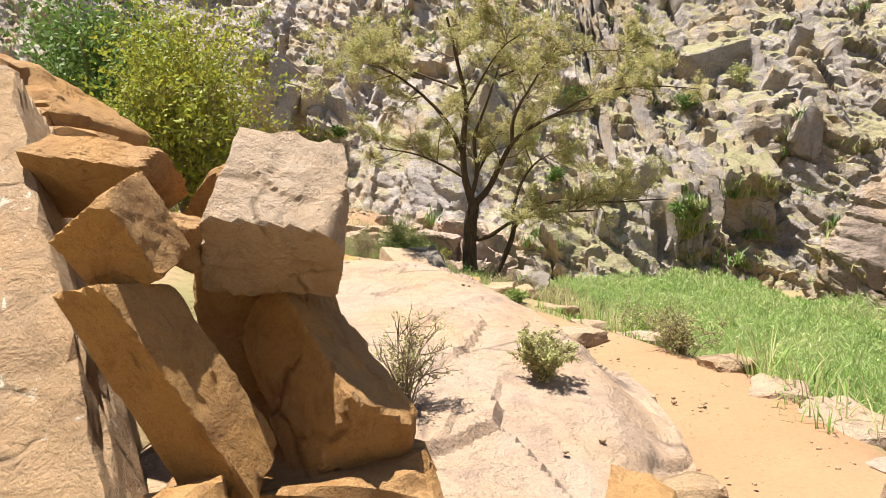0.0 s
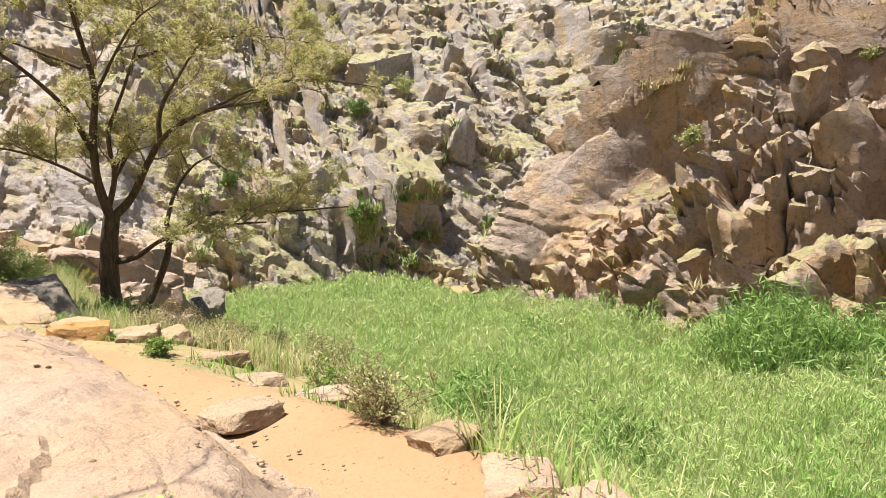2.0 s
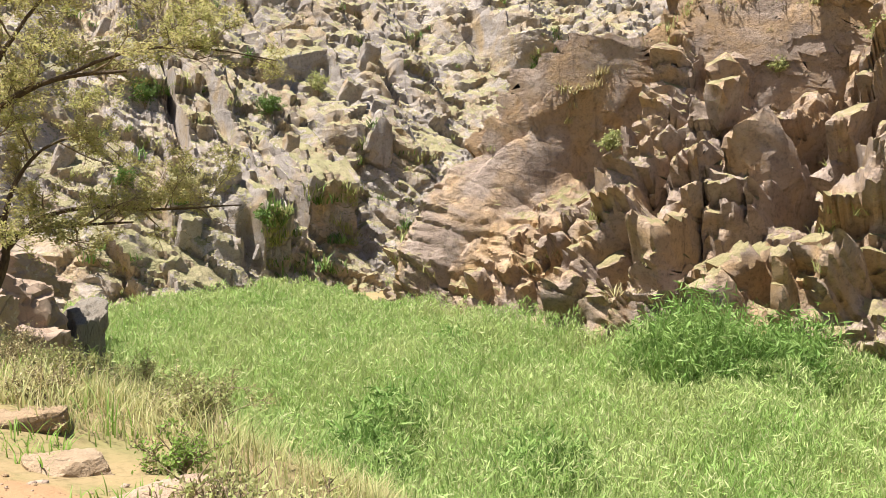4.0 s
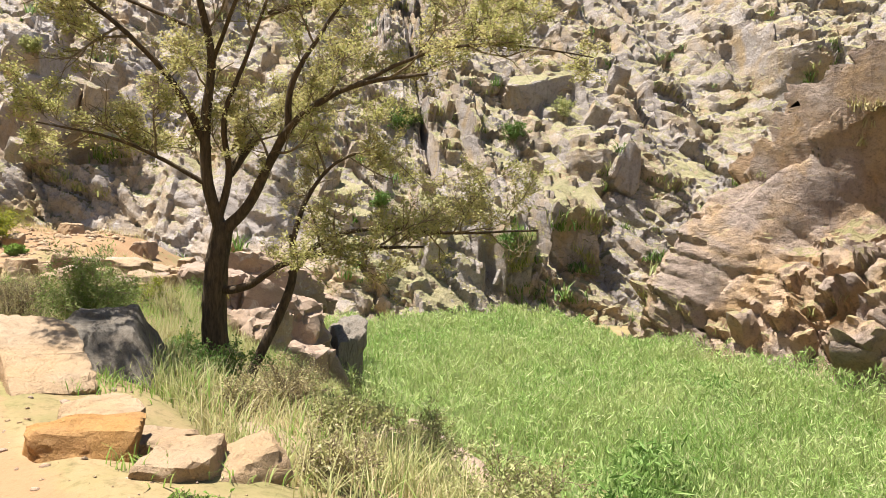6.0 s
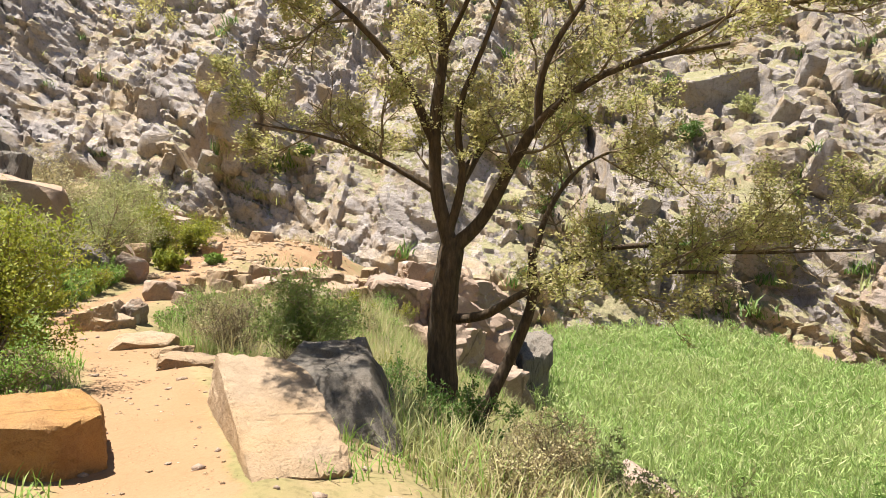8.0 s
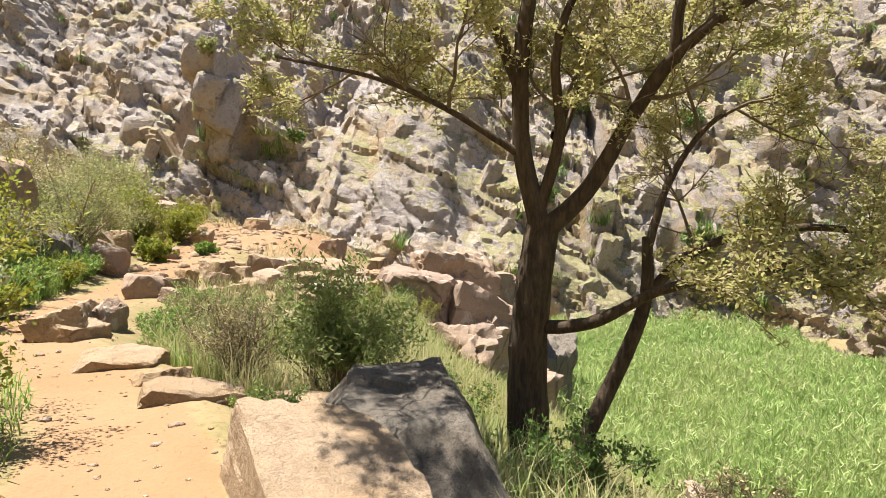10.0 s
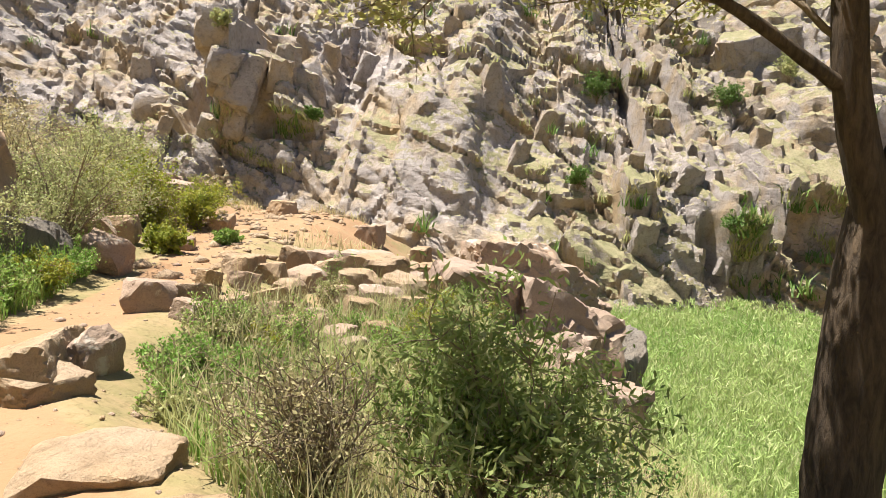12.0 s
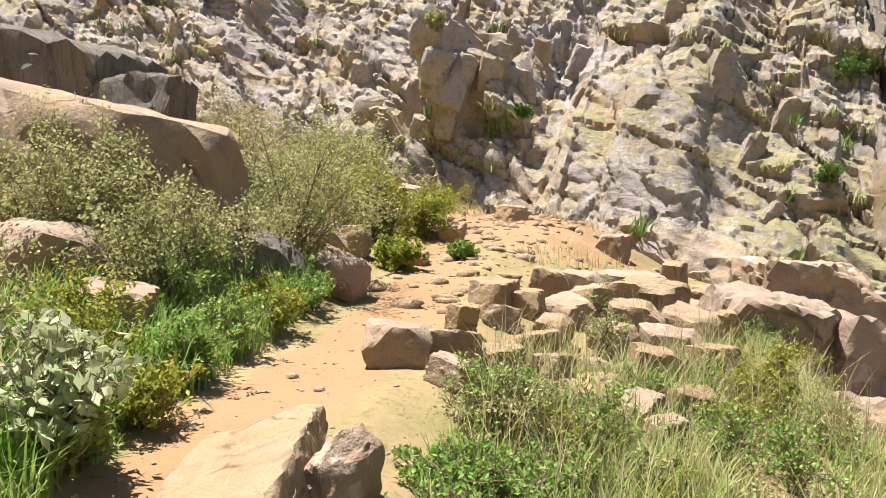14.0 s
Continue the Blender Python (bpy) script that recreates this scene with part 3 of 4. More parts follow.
px, py, r = scatter(REEDS, 170000, 11)
feet = on_land(px, py)
tall = (1.9 + 0.8 * vnoise(feet / 3.5, 4) + 0.75 * vnoise(feet / 1.0, 6)) * r.uniform(0.7, 1.15, len(px)) * np.interp(feet[:, 2], (-8, -6.5, -5), (1, 0.75, 0.5))
near = np.hypot(px - 1, py - 5)
v, f = blades(feet, tall, 0.03 + 0.0008 * near, 0.5, 12, 3, 0.7)
reeds = new("reed_bed", mesh_of("reed_bed", v, f, REED))
px, py, r = scatter(REEDS, 380000, 13)
c = on_land(px, py)
top = (1.9 + 0.8 * vnoise(c / 3.5, 4) + 0.75 * vnoise(c / 1.0, 6)) * np.interp(c[:, 2], (-8, -6.5, -5), (1, 0.75, 0.5))
c[:, 2] += top * (1.02 - 0.55 * r.uniform(0, 1, len(px)) ** 1.6)
v, f = leaves(c, 0.022 + 0.0006 * np.hypot(px - 1, py - 5), 14, 9.0, 0.0, 1.5)
tagged(new("reed_leaves", mesh_of("reed_leaves", v, f, REED)), "long pale green leaves of the reeds", "reeds", kind="stuff")
tagged(reeds, "dense bright green reeds filling the canyon floor", "reeds", kind="stuff")

# greener canes in clumps among the reeds
r = np.random.RandomState(5)
cl = [(27.0, 24.0, 3.6, 5.2), (30.5, 21.5, 3.2, 4.2), (34, 19, 3.0, 3.6), (12.0, 25.2, 1.4, 2.9), (9.6, 22, 1.3, 2.8), (19.5, 33, 1.4, 2.7), (14, 19, 1.6, 2.9)]
pts, hs = [], []
for cx, cy, rad, hh in cl:
    m = int(1500 * rad)
    a, q = r.uniform(0, 6.283, m), rad * np.sqrt(r.uniform(0, 1, m))
    qx, qy = cx + q * np.cos(a), cy + q * np.sin(a) * 0.8
    pts.append(on_land(qx, qy))
    hs.append(hh * (1 - 0.5 * (q / rad) ** 2) * r.uniform(0.35, 1.1, m))
v, f = blades(np.concatenate(pts), np.concatenate(hs), np.full(sum(map(len, pts)), 0.075), 0.6, 15, 3, 0.6)
tagged(new("giant_cane", mesh_of("giant_cane", v, f, CANE)), "dark green giant cane standing above the reeds", "cane", kind="stuff")
c = np.repeat(np.concatenate(pts), 2, 0)
c[:, 2] += np.repeat(np.concatenate(hs), 2) * r.uniform(0.25, 0.95, len(c))
c[:, :2] += r.normal(0, 0.35, (len(c), 2))
v, f = leaves(c, 0.075, 16, 6.0, 0.0, 0.5)
tagged(new("cane_leaves", mesh_of("cane_leaves", v, f, CANE)), "dark green giant cane standing above the reeds", "cane", kind="stuff")


def grass(name, label, poly, n, seed, height, width, mat, lean=0.6, patch=1.0, keep=0.0, clear=0.75, lo=0.5):
    """Grass over a stretch of land, thinned by patches and kept off the trail."""
    gxp, gyp, rr = scatter(poly, n, seed)
    b = on_land(gxp, gyp)
    k = (vnoise(b / patch, seed) > keep) & (np.abs(gxp - trail(gyp)) > clear + 0.15 * vnoise(b, seed + 1)) & ~((slab_height(gxp, gyp) > 0.1) & (rr.uniform(0, 1, len(b)) > 0.02))
    b = b[k]
    h = height * rr.uniform(lo, 1.2, len(b)) * (1 + 0.35 * vnoise(b / 0.6, seed + 2))
    vv, ff = blades(b, h, np.full(len(b), width), lean, seed + 3, 3, 0.5)
    return tagged(new(name, mesh_of(name, vv, ff, mat)), label, "grass", kind="stuff")


BANK = ((2.6, 2.0), (2.5, 7), (2.4, 9), (1.0, 12), (-1.0, 15), (-2.4, 18), (0.5, 24), (3, 31), (6, 31), (9, 20), (11, 8), (10, 0))
SLOPE = ((1.6, 9.5), (0.6, 12), (-1.0, 15), (-2.4, 18), (0.5, 24), (3, 31), (6, 31), (8.5, 20), (8, 11))
grass("dry_slope_grass", "dry straw-coloured grass on the slope below the trail", SLOPE, 42000, 21, 0.42, 0.012, STRAW, 0.9, 0.9, -0.05)
grass("olive_slope_grass", "olive weeds on the slope under the tree", SLOPE, 60000, 22, 0.34, 0.014, OLIVE, 0.9, 0.7, -0.1)
grass("green_slope_grass", "fresh green grass on the slope below the trail", BANK, 46000, 23, 0.5, 0.016, OLIVE, 0.8, 1.6, -0.05)
grass("lush_slope_grass", "bright green weeds on the slope below the trail", BANK, 30000, 24, 0.45, 0.018, LUSH, 0.8, 1.4, 0.2)
MEADOW = ((-3.0, 16.6), (-1.8, 15.0), (-0.5, 16.2), (0.5, 19), (1.0, 23.5), (-1.8, 24.6), (-3.2, 22.5), (-3.9, 20), (-3.7, 18))
grass("meadow_grass", "pale green grass between the rocks beside the trail", MEADOW, 26000, 25, 0.4, 0.013, OLIVE, 0.7, 0.8, -0.2)
grass("meadow_tall_grass", "tall dry stalks between the rocks", MEADOW, 9000, 26, 0.75, 0.010, STRAW, 0.6, 0.7, -0.1)
grass("meadow_lush_grass", "lush green grass patches between rocks", MEADOW, 12000, 28, 0.38, 0.017, LUSH, 0.8, 0.9, 0.0)
VERGE = ((-3.5, 14.6), (-4.2, 16.4), (-5.3, 18.0), (-5.7, 20), (-6.2, 22.5), (-6.6, 22.5), (-7.0, 19.5), (-6.6, 17.0), (-5.0, 14.6))
grass("lush_verge", "lush green grass along the foot of the hillside", VERGE, 26000, 29, 0.42, 0.018, LUSH, 0.8, 3.0, -0.9, 0.62)
HILL = ((-2.5, 10), (-3.4, 13.5), (-5.5, 18), (-7, 23), (-8, 30), (-30, 42), (-30, 12), (-8, 6))
grass("hillside_grass", "dry yellow grass tufts on the hillside", HILL, 90000, 31, 0.5, 0.022, STRAW, 0.8, 1.4, 0.0)
grass("hillside_green", "olive green grass tufts on the hillside", HILL, 60000, 33, 0.45, 0.022, OLIVE, 0.8, 1.7, 0.05)
SADDLE = ((-8, 23), (-1, 25), (2, 29), (3, 36), (-2, 40), (-12, 40))
grass("saddle_grass", "thin dry grass on the rocky saddle", SADDLE, 14000, 35, 0.35, 0.02, STRAW, 0.8, 1.1, 0.15)
for nm, dd, pl in (("trail_edge_grass", 0.62, ((2.2, 3.5), (3.2, 3.5), (3.2, 8), (1.4, 10.5), (0.2, 13), (-1.4, 15.5), (-2.6, 17), (-2.2, 16), (-1.2, 13.5), (0, 11), (1.6, 8.5))),
                   ("hillward_edge_grass", 0.5, ((-0.8, 9.5), (-1.7, 12.0), (-3.2, 15.0), (-4.4, 16.2), (-5.4, 17.6), (-6.2, 17.6), (-4.6, 14.0), (-3.2, 11.4), (-2.0, 9.5)))):
    grass(nm, "low green weeds at the edge of the trail", pl, 14000, 37, 0.17, 0.014, LUSH, 0.9, 0.7, 0.08, dd)


# tufts and shrubs on the cliffs, sat on the upward faces
def cliff_plants(name, label, ob, n, seed, size, mat, min_up, step=1):
    me = ob.data
    c, nn, ar = np.zeros(len(me.polygons) * 3, np.float32), np.zeros(len(me.polygons) * 3, np.float32), np.zeros(len(me.polygons), np.float32)
    me.polygons.foreach_get("center", c)
    me.polygons.foreach_get("normal", nn)
    c, nn = c.reshape(-1, 3), nn.reshape(-1, 3)
    ok = np.where((nn[:, 2] > min_up) & (fbm(c / 7, seed, 3) > -0.12) & (c[:, 2] < 34) & (c[:, 1] > 5) & (np.abs(c[:, 0]) < 70))[0]
    rr = np.random.RandomState(seed)
    pick = rr.choice(ok, min(n, len(ok)), replace=False)
    k = 18
    s = size * rr.uniform(0.4, 1.5, len(pick)) ** 1.3
    b = np.repeat(c[pick], k, 0) + rr.normal(0, 0.22, (len(pick) * k, 3)) * np.repeat(s, k)[:, None] * np.array((1, 1, 0.2))
    h = np.repeat(s, k) * rr.uniform(0.5, 1.2, len(b))
    vv, ff = blades(b, h, 0.1 * np.repeat(s, k) + 0.02, 1.0, seed + 1, 2, 0.5)
    return tagged(new(name, mesh_of(name, vv, ff, mat)), label, "grass", kind="stuff")


cliff_plants("cliff_dry_tufts", "dry grass tufts on the cliff ledges", far, 5200, 41, 0.75, STRAW, 0.55)
cliff_plants("cliff_green_tufts", "olive shrubs on the cliff ledges", far, 3000, 43, 0.85, OLIVE, 0.5)
cliff_plants("cliff_deep_shrubs", "dark green shrubs in cliff clefts", far, 420, 44, 1.2, DEEP, 0.35)
cliff_plants("spur_dry_tufts", "dry grass tufts on the rock spur", spur, 3200, 45, 0.6, STRAW, 0.6)
cliff_plants("spur_green_tufts", "olive shrubs on the rock spur", spur, 900, 47, 0.8, OLIVE, 0.55)


# ---- the tree ----
def spread_branches(limbs, rr, levels, droop=0.0):
    """Twigs of a crown: each limb sends out smaller limbs, which send out twigs; returns limbs and the twigs' ends."""
    all_paths, tips = list(limbs), []
    current = limbs
    for lev, (count, length, thin, start) in enumerate(levels):
        nxt = []
        for pts, rad in current:
            n = len(pts)
            for _ in range(count):
                i = int(rr.uniform(start, 1.0) * (n - 1))
                tang = pts[min(i + 1, n - 1)] - pts[max(i - 1, 0)]
                tang /= np.linalg.norm(tang) + 1e-9
                side = rr.normal(size=3)
                side[2] = side[2] * 0.5 + 0.25 - droop
                side -= tang * (side @ tang)
                side /= np.linalg.norm(side) + 1e-9
                way = tang * rr.uniform(0.3, 0.9) + side * rr.uniform(0.5, 1.0)
                way /= np.linalg.norm(way)
                ln = length * rr.uniform(0.55, 1.3)
                m = 6
                q = [pts[i]]
                for k in range(m):
                    way = way + rr.normal(0, 0.16, 3) + np.array((0, 0, 0.03 - droop * 0.15))
                    way /= np.linalg.norm(way)
                    q.append(q[-1] + way * ln / m)
                r0 = max(min(rad[i] * 0.75, thin), 0.0035)
                nxt.append((np.array(q), np.linspace(r0, r0 * 0.35, m + 1)))
        all_paths += nxt
        current = nxt
    for pts, rad in current:
        tips.append(pts)
    return all_paths, tips


def limb(points, r0, r1, n=22):
    p = bend(points, n)
    return p, np.linspace(r0, r1, n)


def acacia():
    rr = np.random.RandomState(9)
    base = tagged(new("acacia_tree"), "spreading acacia with dark forked trunk and sparse olive leaves", "tree")
    bx, by = 0.46, 15.5
    base.location = (bx - 0.0, by + 0.4, -1.08)
    W = lambda *q: [(x - bx, y - by, z + 1.05) for x, y, z in q]
    trunk = [limb(W((0.34, 15.5, -1.55), (0.32, 15.5, -0.6), (0.30, 15.5, 0.1), (0.34, 15.5, 0.75), (0.42, 15.55, 1.25)), 0.185, 0.135)]
    lean = [limb(W((0.55, 15.6, -1.3), (0.85, 15.7, -0.6), (1.2, 15.75, 0.15), (1.32, 15.7, 0.6), (1.3, 15.65, 1.1)), 0.085, 0.045)]
    boughs = [
        limb(W((0.4, 15.5, 1.1), (0.22, 15.5, 1.8), (0.2, 15.5, 2.6), (0.28, 15.45, 3.4), (0.1, 15.3, 4.3), (-0.1, 15.2, 5.2)), 0.09, 0.025),
        limb(W((0.42, 15.5, 1.15), (0.75, 15.4, 1.5), (1.05, 15.2, 2.1), (1.35, 14.9, 2.55), (2.0, 14.6, 2.95), (2.9, 14.3, 3.1)), 0.085, 0.02),
        limb(W((0.36, 15.5, 1.3), (0.5, 15.4, 1.9), (0.45, 15.3, 2.6), (0.75, 15.2, 3.4), (1.1, 15.1, 4.4)), 0.055, 0.015),
        limb(W((0.23, 15.5, 2.2), (-0.1, 15.4, 2.9), (-0.5, 15.3, 3.4), (-1.1, 15.1, 3.9), (-1.8, 15.0, 4.3)), 0.055, 0.015),
        limb(W((0.22, 15.5, 1.75), (-0.3, 15.4, 2.05), (-0.9, 15.3, 2.3), (-1.7, 15.2, 2.45)), 0.035, 0.01),
        limb(W((1.25, 15.0, 2.4), (1.3, 14.9, 3.0), (1.7, 14.8, 3.7), (2.2, 14.7, 4.4)), 0.05, 0.012),
        limb(W((1.28, 15.7, 0.55), (1.7, 15.6, 1.0), (2.4, 15.4, 1.2), (3.4, 15.2, 1.15), (4.6, 15.0, 1.2)), 0.05, 0.012),
        limb(W((0.36, 15.5, 0.35), (0.75, 15.2, 0.45), (1.2, 14.9, 0.75), (1.9, 14.6, 0.95), (2.9, 14.4, 1.0)), 0.06, 0.015),
        limb(W((1.3, 15.65, 1.0), (1.5, 15.7, 1.6), (1.9, 15.8, 2.1), (2.6, 15.9, 2.4)), 0.04, 0.012),
        limb(W((0.1, 15.3, 3.7), (-1.1, 15.6, 4.2), (-2.0, 15.7, 4.4), (-3.0, 15.8, 4.4)), 0.03, 0.008),
        limb(W((1.0, 15.1, 3.9), (2.2, 15.2, 4.3), (3.2, 15.2, 4.4), (4.2, 15.1, 4.3)), 0.03, 0.008),
        limb(W((1.9, 14.65, 2.9), (3.0, 14.4, 3.4), (4.0, 14.3, 3.5), (5.0, 14.2, 3.4)), 0.03, 0.008),
        limb(W((0.3, 15.4, 3.3), (0.7, 14.4, 3.9), (1.0, 13.6, 4.2), (1.3, 12.9, 4.3)), 0.03, 0.008),
        limb(W((-1.0, 15.1, 3.85), (-1.4, 14.5, 4.0), (-1.9, 13.9, 4.1)), 0.02, 0.006),
        limb(W((0.5, 15.5, 1.9), (0.9, 16.2, 2.6), (1.4, 16.9, 3.3), (1.9, 17.5, 3.8)), 0.06, 0.015),
    ]
    names = ["trunk"] + ["limb"] * len(boughs)
    v, f = tubes(trunk, 12)
    v = v + 0.012 * np.stack([vnoise(v * 9, 3), vnoise(v * 9, 4), vnoise(v * 9, 5)], 1)
    under(new("trunk", mesh_of("trunk", v, f, BARK, smooth=180)), base)
    v, f = tubes(lean, 10)
    under(new("second_trunk", mesh_of("second_trunk", v, f, BARK, smooth=180)), base)
    for b in boughs:
        v, f = tubes([b], 8)
        v = v + 0.006 * np.stack([vnoise(v * 12, 3), vnoise(v * 12, 4), vnoise(v * 12, 5)], 1)
        under(new("limb", mesh_of("limb", v, f, BARK, smooth=180)), base)
    paths, tips = spread_branches(boughs, rr, ((8, 0.95, 0.018, 0.25), (6, 0.5, 0.008, 0.2), (5, 0.28, 0.004, 0.2)))
    v, f = tubes(paths[len(boughs):], 4)
    under(new("twig_network", mesh_of("twig_network", v, f, TWIGWOOD)), base)
    c = []
    for pts in tips:
        m = rr.randint(22, 62)
        k = rr.uniform(0.2, 1, m) * (len(pts) - 1)
        i = k.astype(int)
        c.append(pts[i] + rr.normal(0, 0.035, (m, 3)) * np.array((1, 1, 0.8)))
    c = np.concatenate(c)
    keep = fbm(c / 0.7, 77, 2) > -0.22
    v, f = leaves(c[keep], 0.02, 8, 2.2, 0.4)
    under(new("crown", mesh_of("crown", v, f, ACACIA)), base)
    return base


acacia()


# ---- shrubs ----
def shrub(name, label, pos, rad, height, n_leaf, leaf, mat, seed, stems=14, twig=TWIG, long=2.0, low=0.0, spread=1.0, category="bush"):
    rr = np.random.RandomState(seed)
    base = tagged(new(name), label, category)
    base.location = pos
    limbs = []
    for _ in range(stems):
        a = rr.uniform(0, 6.283)
        q = rad * rr.uniform(0.15, 0.95) * spread
        tip = np.array((q * math.cos(a), q * math.sin(a), height * rr.uniform(0.55, 1.0) * (1 - 0.35 * (q / rad) ** 2)))
        mid = tip * np.array((0.35, 0.35, 0.55)) + rr.normal(0, 0.05, 3) * rad
        limbs.append((bend(((rr.normal(0, 0.03) * rad, rr.normal(0, 0.03) * rad, -0.08), mid, tip), 10), np.linspace(0.012, 0.003, 10) * max(0.6, height)))
    paths, tips = spread_branches(limbs, rr, ((5, 0.36 * height, 0.005, 0.3), (4, 0.2 * height, 0.003, 0.2)))
    v, f = tubes(paths, 4)
    under(new("stem_tangle", mesh_of("stem_tangle", v, f, twig)), base)
    if n_leaf:
        k = rr.randint(0, len(tips), n_leaf)
        c = np.array([tips[i][rr.randint(1, 7)] for i in k]) + rr.normal(0, 0.035 * height, (n_leaf, 3))
        c = c[c[:, 2] > low * height]
        c[:, 2] = np.maximum(c[:, 2], 0.0)
        v, f = leaves(c, leaf, seed + 1, long)
        under(new("foliage", mesh_of("foliage", v, f, mat)), base)
    return base


def at(x, y, dz=0.0):
    return (x, y, height_at(x, y) + dz)


shrub("green_bush", "dense deep green bush at the edge of the trail", at(-1.28, 16.05, 0.0), 0.56, 1.45, 15000, 0.016, BUSHGREEN, 51, 16, long=3.6, low=0.4, spread=0.95)
shrub("dry_bush", "dry brown twiggy bush beside the green bush", at(-2.1, 16.0, 0.0), 0.5, 0.85, 3500, 0.012, STRAW, 53, 22)
shrub("weed_clump", "small leafy green weed growing on the bedrock", at(0.74, 4.5, -0.02), 0.2, 0.3, 2600, 0.014, OLIVE, 55, 12)
shrub("rim_bush", "dry olive bush on the rim of the trail", at(2.25, 6.75, -0.05), 0.42, 0.45, 2200, 0.014, OLIVE, 57, 20)
shrub("thin_weed", "thin dry weed in a crack of the bedrock", at(-0.02, 3.95, -0.05), 0.2, 0.55, 900, 0.01, OLIVE, 59, 9)
shrub("yellow_bush", "bright yellow-green bush on the hillward edge of the trail", at(-3.4, 13.95, -0.1), 0.75, 1.35, 20000, 0.018, YELLOW, 61, 22)
shrub("yellow_shrub", "tall bright yellow-green shrub on the hillside", at(-3.55, 10.0, -0.1), 1.25, 3.1, 20000, 0.036, YELLOW, 63, 34)
shrub("dark_shrub", "tall dark green shrub in the shade of the hillside", at(-6.5, 13.6, -0.1), 1.6, 4.4, 16000, 0.06, DEEP, 64, 30)
shrub("pale_bush", "bush with pale whitish-green leaves beside the trail", at(-5.15, 17.2, 0.1), 0.36, 0.62, 700, 0.042, PALE, 65, 12)
for i, (x, y, rad, h, mat, n) in enumerate(((-6.7, 22.0, 1.3, 1.9, OLIVE, 8000), (-6.6, 19.7, 0.9, 1.1, OLIVE, 5000), (-7.9, 19.6, 1.2, 1.4, OLIVE, 6000), (-8.5, 25.5, 1.5, 1.7, OLIVE, 5000),
                                            (-6.9, 25.6, 0.7, 0.7, YELLOW, 3000), (-7.2, 28.6, 1.1, 0.9, YELLOW, 3500), (-9.3, 28.5, 1.6, 1.6, OLIVE, 5000), (-6.4, 17.6, 0.7, 0.8, OLIVE, 3000),
                                            (-8.6, 16.4, 1.4, 1.5, OLIVE, 5000), (-11, 23, 1.8, 2.0, OLIVE, 6000), (-13, 30, 2.2, 2.2, STRAW, 5000), (-2.9, 25.6, 0.5, 0.6, YELLOW, 2000),
                                            (-1.6, 21.6, 0.7, 0.7, YELLOW, 2500), (-0.4, 17.6, 0.7, 0.7, DEEP, 3000), (0.4, 14.9, 0.7, 0.6, DEEP, 3500), (-0.1, 16.9, 0.6, 0.5, OLIVE, 2000), (1.3, 14.2, 0.6, 0.7, STRAW, 2500), (2.0, 15.1, 0.7, 0.8, OLIVE, 3000), (1.0, 16.4, 0.6, 0.7, STRAW, 2500), (2.5, 16.4, 0.7, 0.8, STRAW, 2500), (1.8, 12.6, 0.55, 0.6, OLIVE, 2500),
                                            (2.7, 13.7, 0.7, 0.7, OLIVE, 2500), (0.8, 13.2, 0.5, 0.5, STRAW, 2000), (3.4, 18.0, 0.8, 0.9, OLIVE, 2500), (3.0, 11.2, 0.7, 0.7, OLIVE, 2500), (1.6, 10.9, 0.4, 0.45, STRAW, 1800),
                                            (-11, 27, 1.4, 1.5, OLIVE, 3000), (-14, 26, 1.6, 1.6, STRAW, 3000), (-16, 31, 1.8, 1.8, OLIVE, 3000), (-12, 34, 1.6, 1.5, OLIVE, 3000), (-19, 28, 1.8, 1.8, OLIVE, 3000), (-10.5, 19.5, 1.2, 1.3, STRAW, 3000), (-22, 35, 2.0, 2.0, STRAW, 3000))):
    shrub("hillside_bush", {STRAW: "dry straw-coloured bush among rocks", OLIVE: "grey-olive bush among dry grass", YELLOW: "low yellow-green bush among rocks", DEEP: "low dark green bush under the tree"}[mat],
          at(x, y, -0.1), rad, h, n + n // 2, 0.02 if mat is not STRAW else 0.014, mat, 70 + i, 20)


# ---- rocks ----
def rock(label, x, y, z, dims, mat, seed, rot=(0, 0, 0), level=4, name="rock", group="", **more):
    ob = new(name, rock_mesh(name, dims, mat, seed, level, **more))
    ob.matrix_world = pose(x, y, z, *rot)
    return tagged(ob, label, "rock", group)


# broken blocks stacked beside the start of the trail
rock("square pale sandstone block balanced on top of the stack", -0.46, 3.39, 1.41, (0.52, 0.52, 0.42), PALEROCK, 101, (38, 12, 14), 5, "stacked_block", "stacked blocks", cuts=2, rough=0.02, cut_depth=0.9)
rock("leaning orange sandstone block with a shaded underside", -0.33, 3.37, 0.74, (0.38, 0.36, 0.9), ORANGE, 102, (-24, -44, -12), 5, "stacked_block", "stacked blocks", cuts=2, rough=0.02, cut_depth=0.9, taper=0.12)
rock("tall orange sandstone column split from the slab", -0.72, 2.84, 0.86, (0.25, 0.29, 0.78), ORANGE, 103, (14, -26, -14), 5, "stacked_block", "stacked blocks", cuts=2, rough=0.014, cut_depth=0.9)
rock("short orange sandstone block on the split column", -0.88, 2.88, 1.37, (0.26, 0.28, 0.31), ORANGE, 104, (18, -26, -12), 5, "stacked_block", "stacked blocks", cuts=1, rough=0.014, cut_depth=0.95)
rock("long orange block behind the stack", -1.26, 3.48, 1.6, (0.58, 0.19, 0.34), ORANGE, 105, (46, 6, -13), 5, "stacked_block", "stacked blocks", cuts=2, rough=0.02, cut_depth=0.9)
rock("small wedged stone between the blocks", -0.79, 3.16, 1.33, (0.14, 0.16, 0.19), ORANGE, 106, (2, 4, 0), 4, "stacked_block", "stacked blocks", cuts=4)
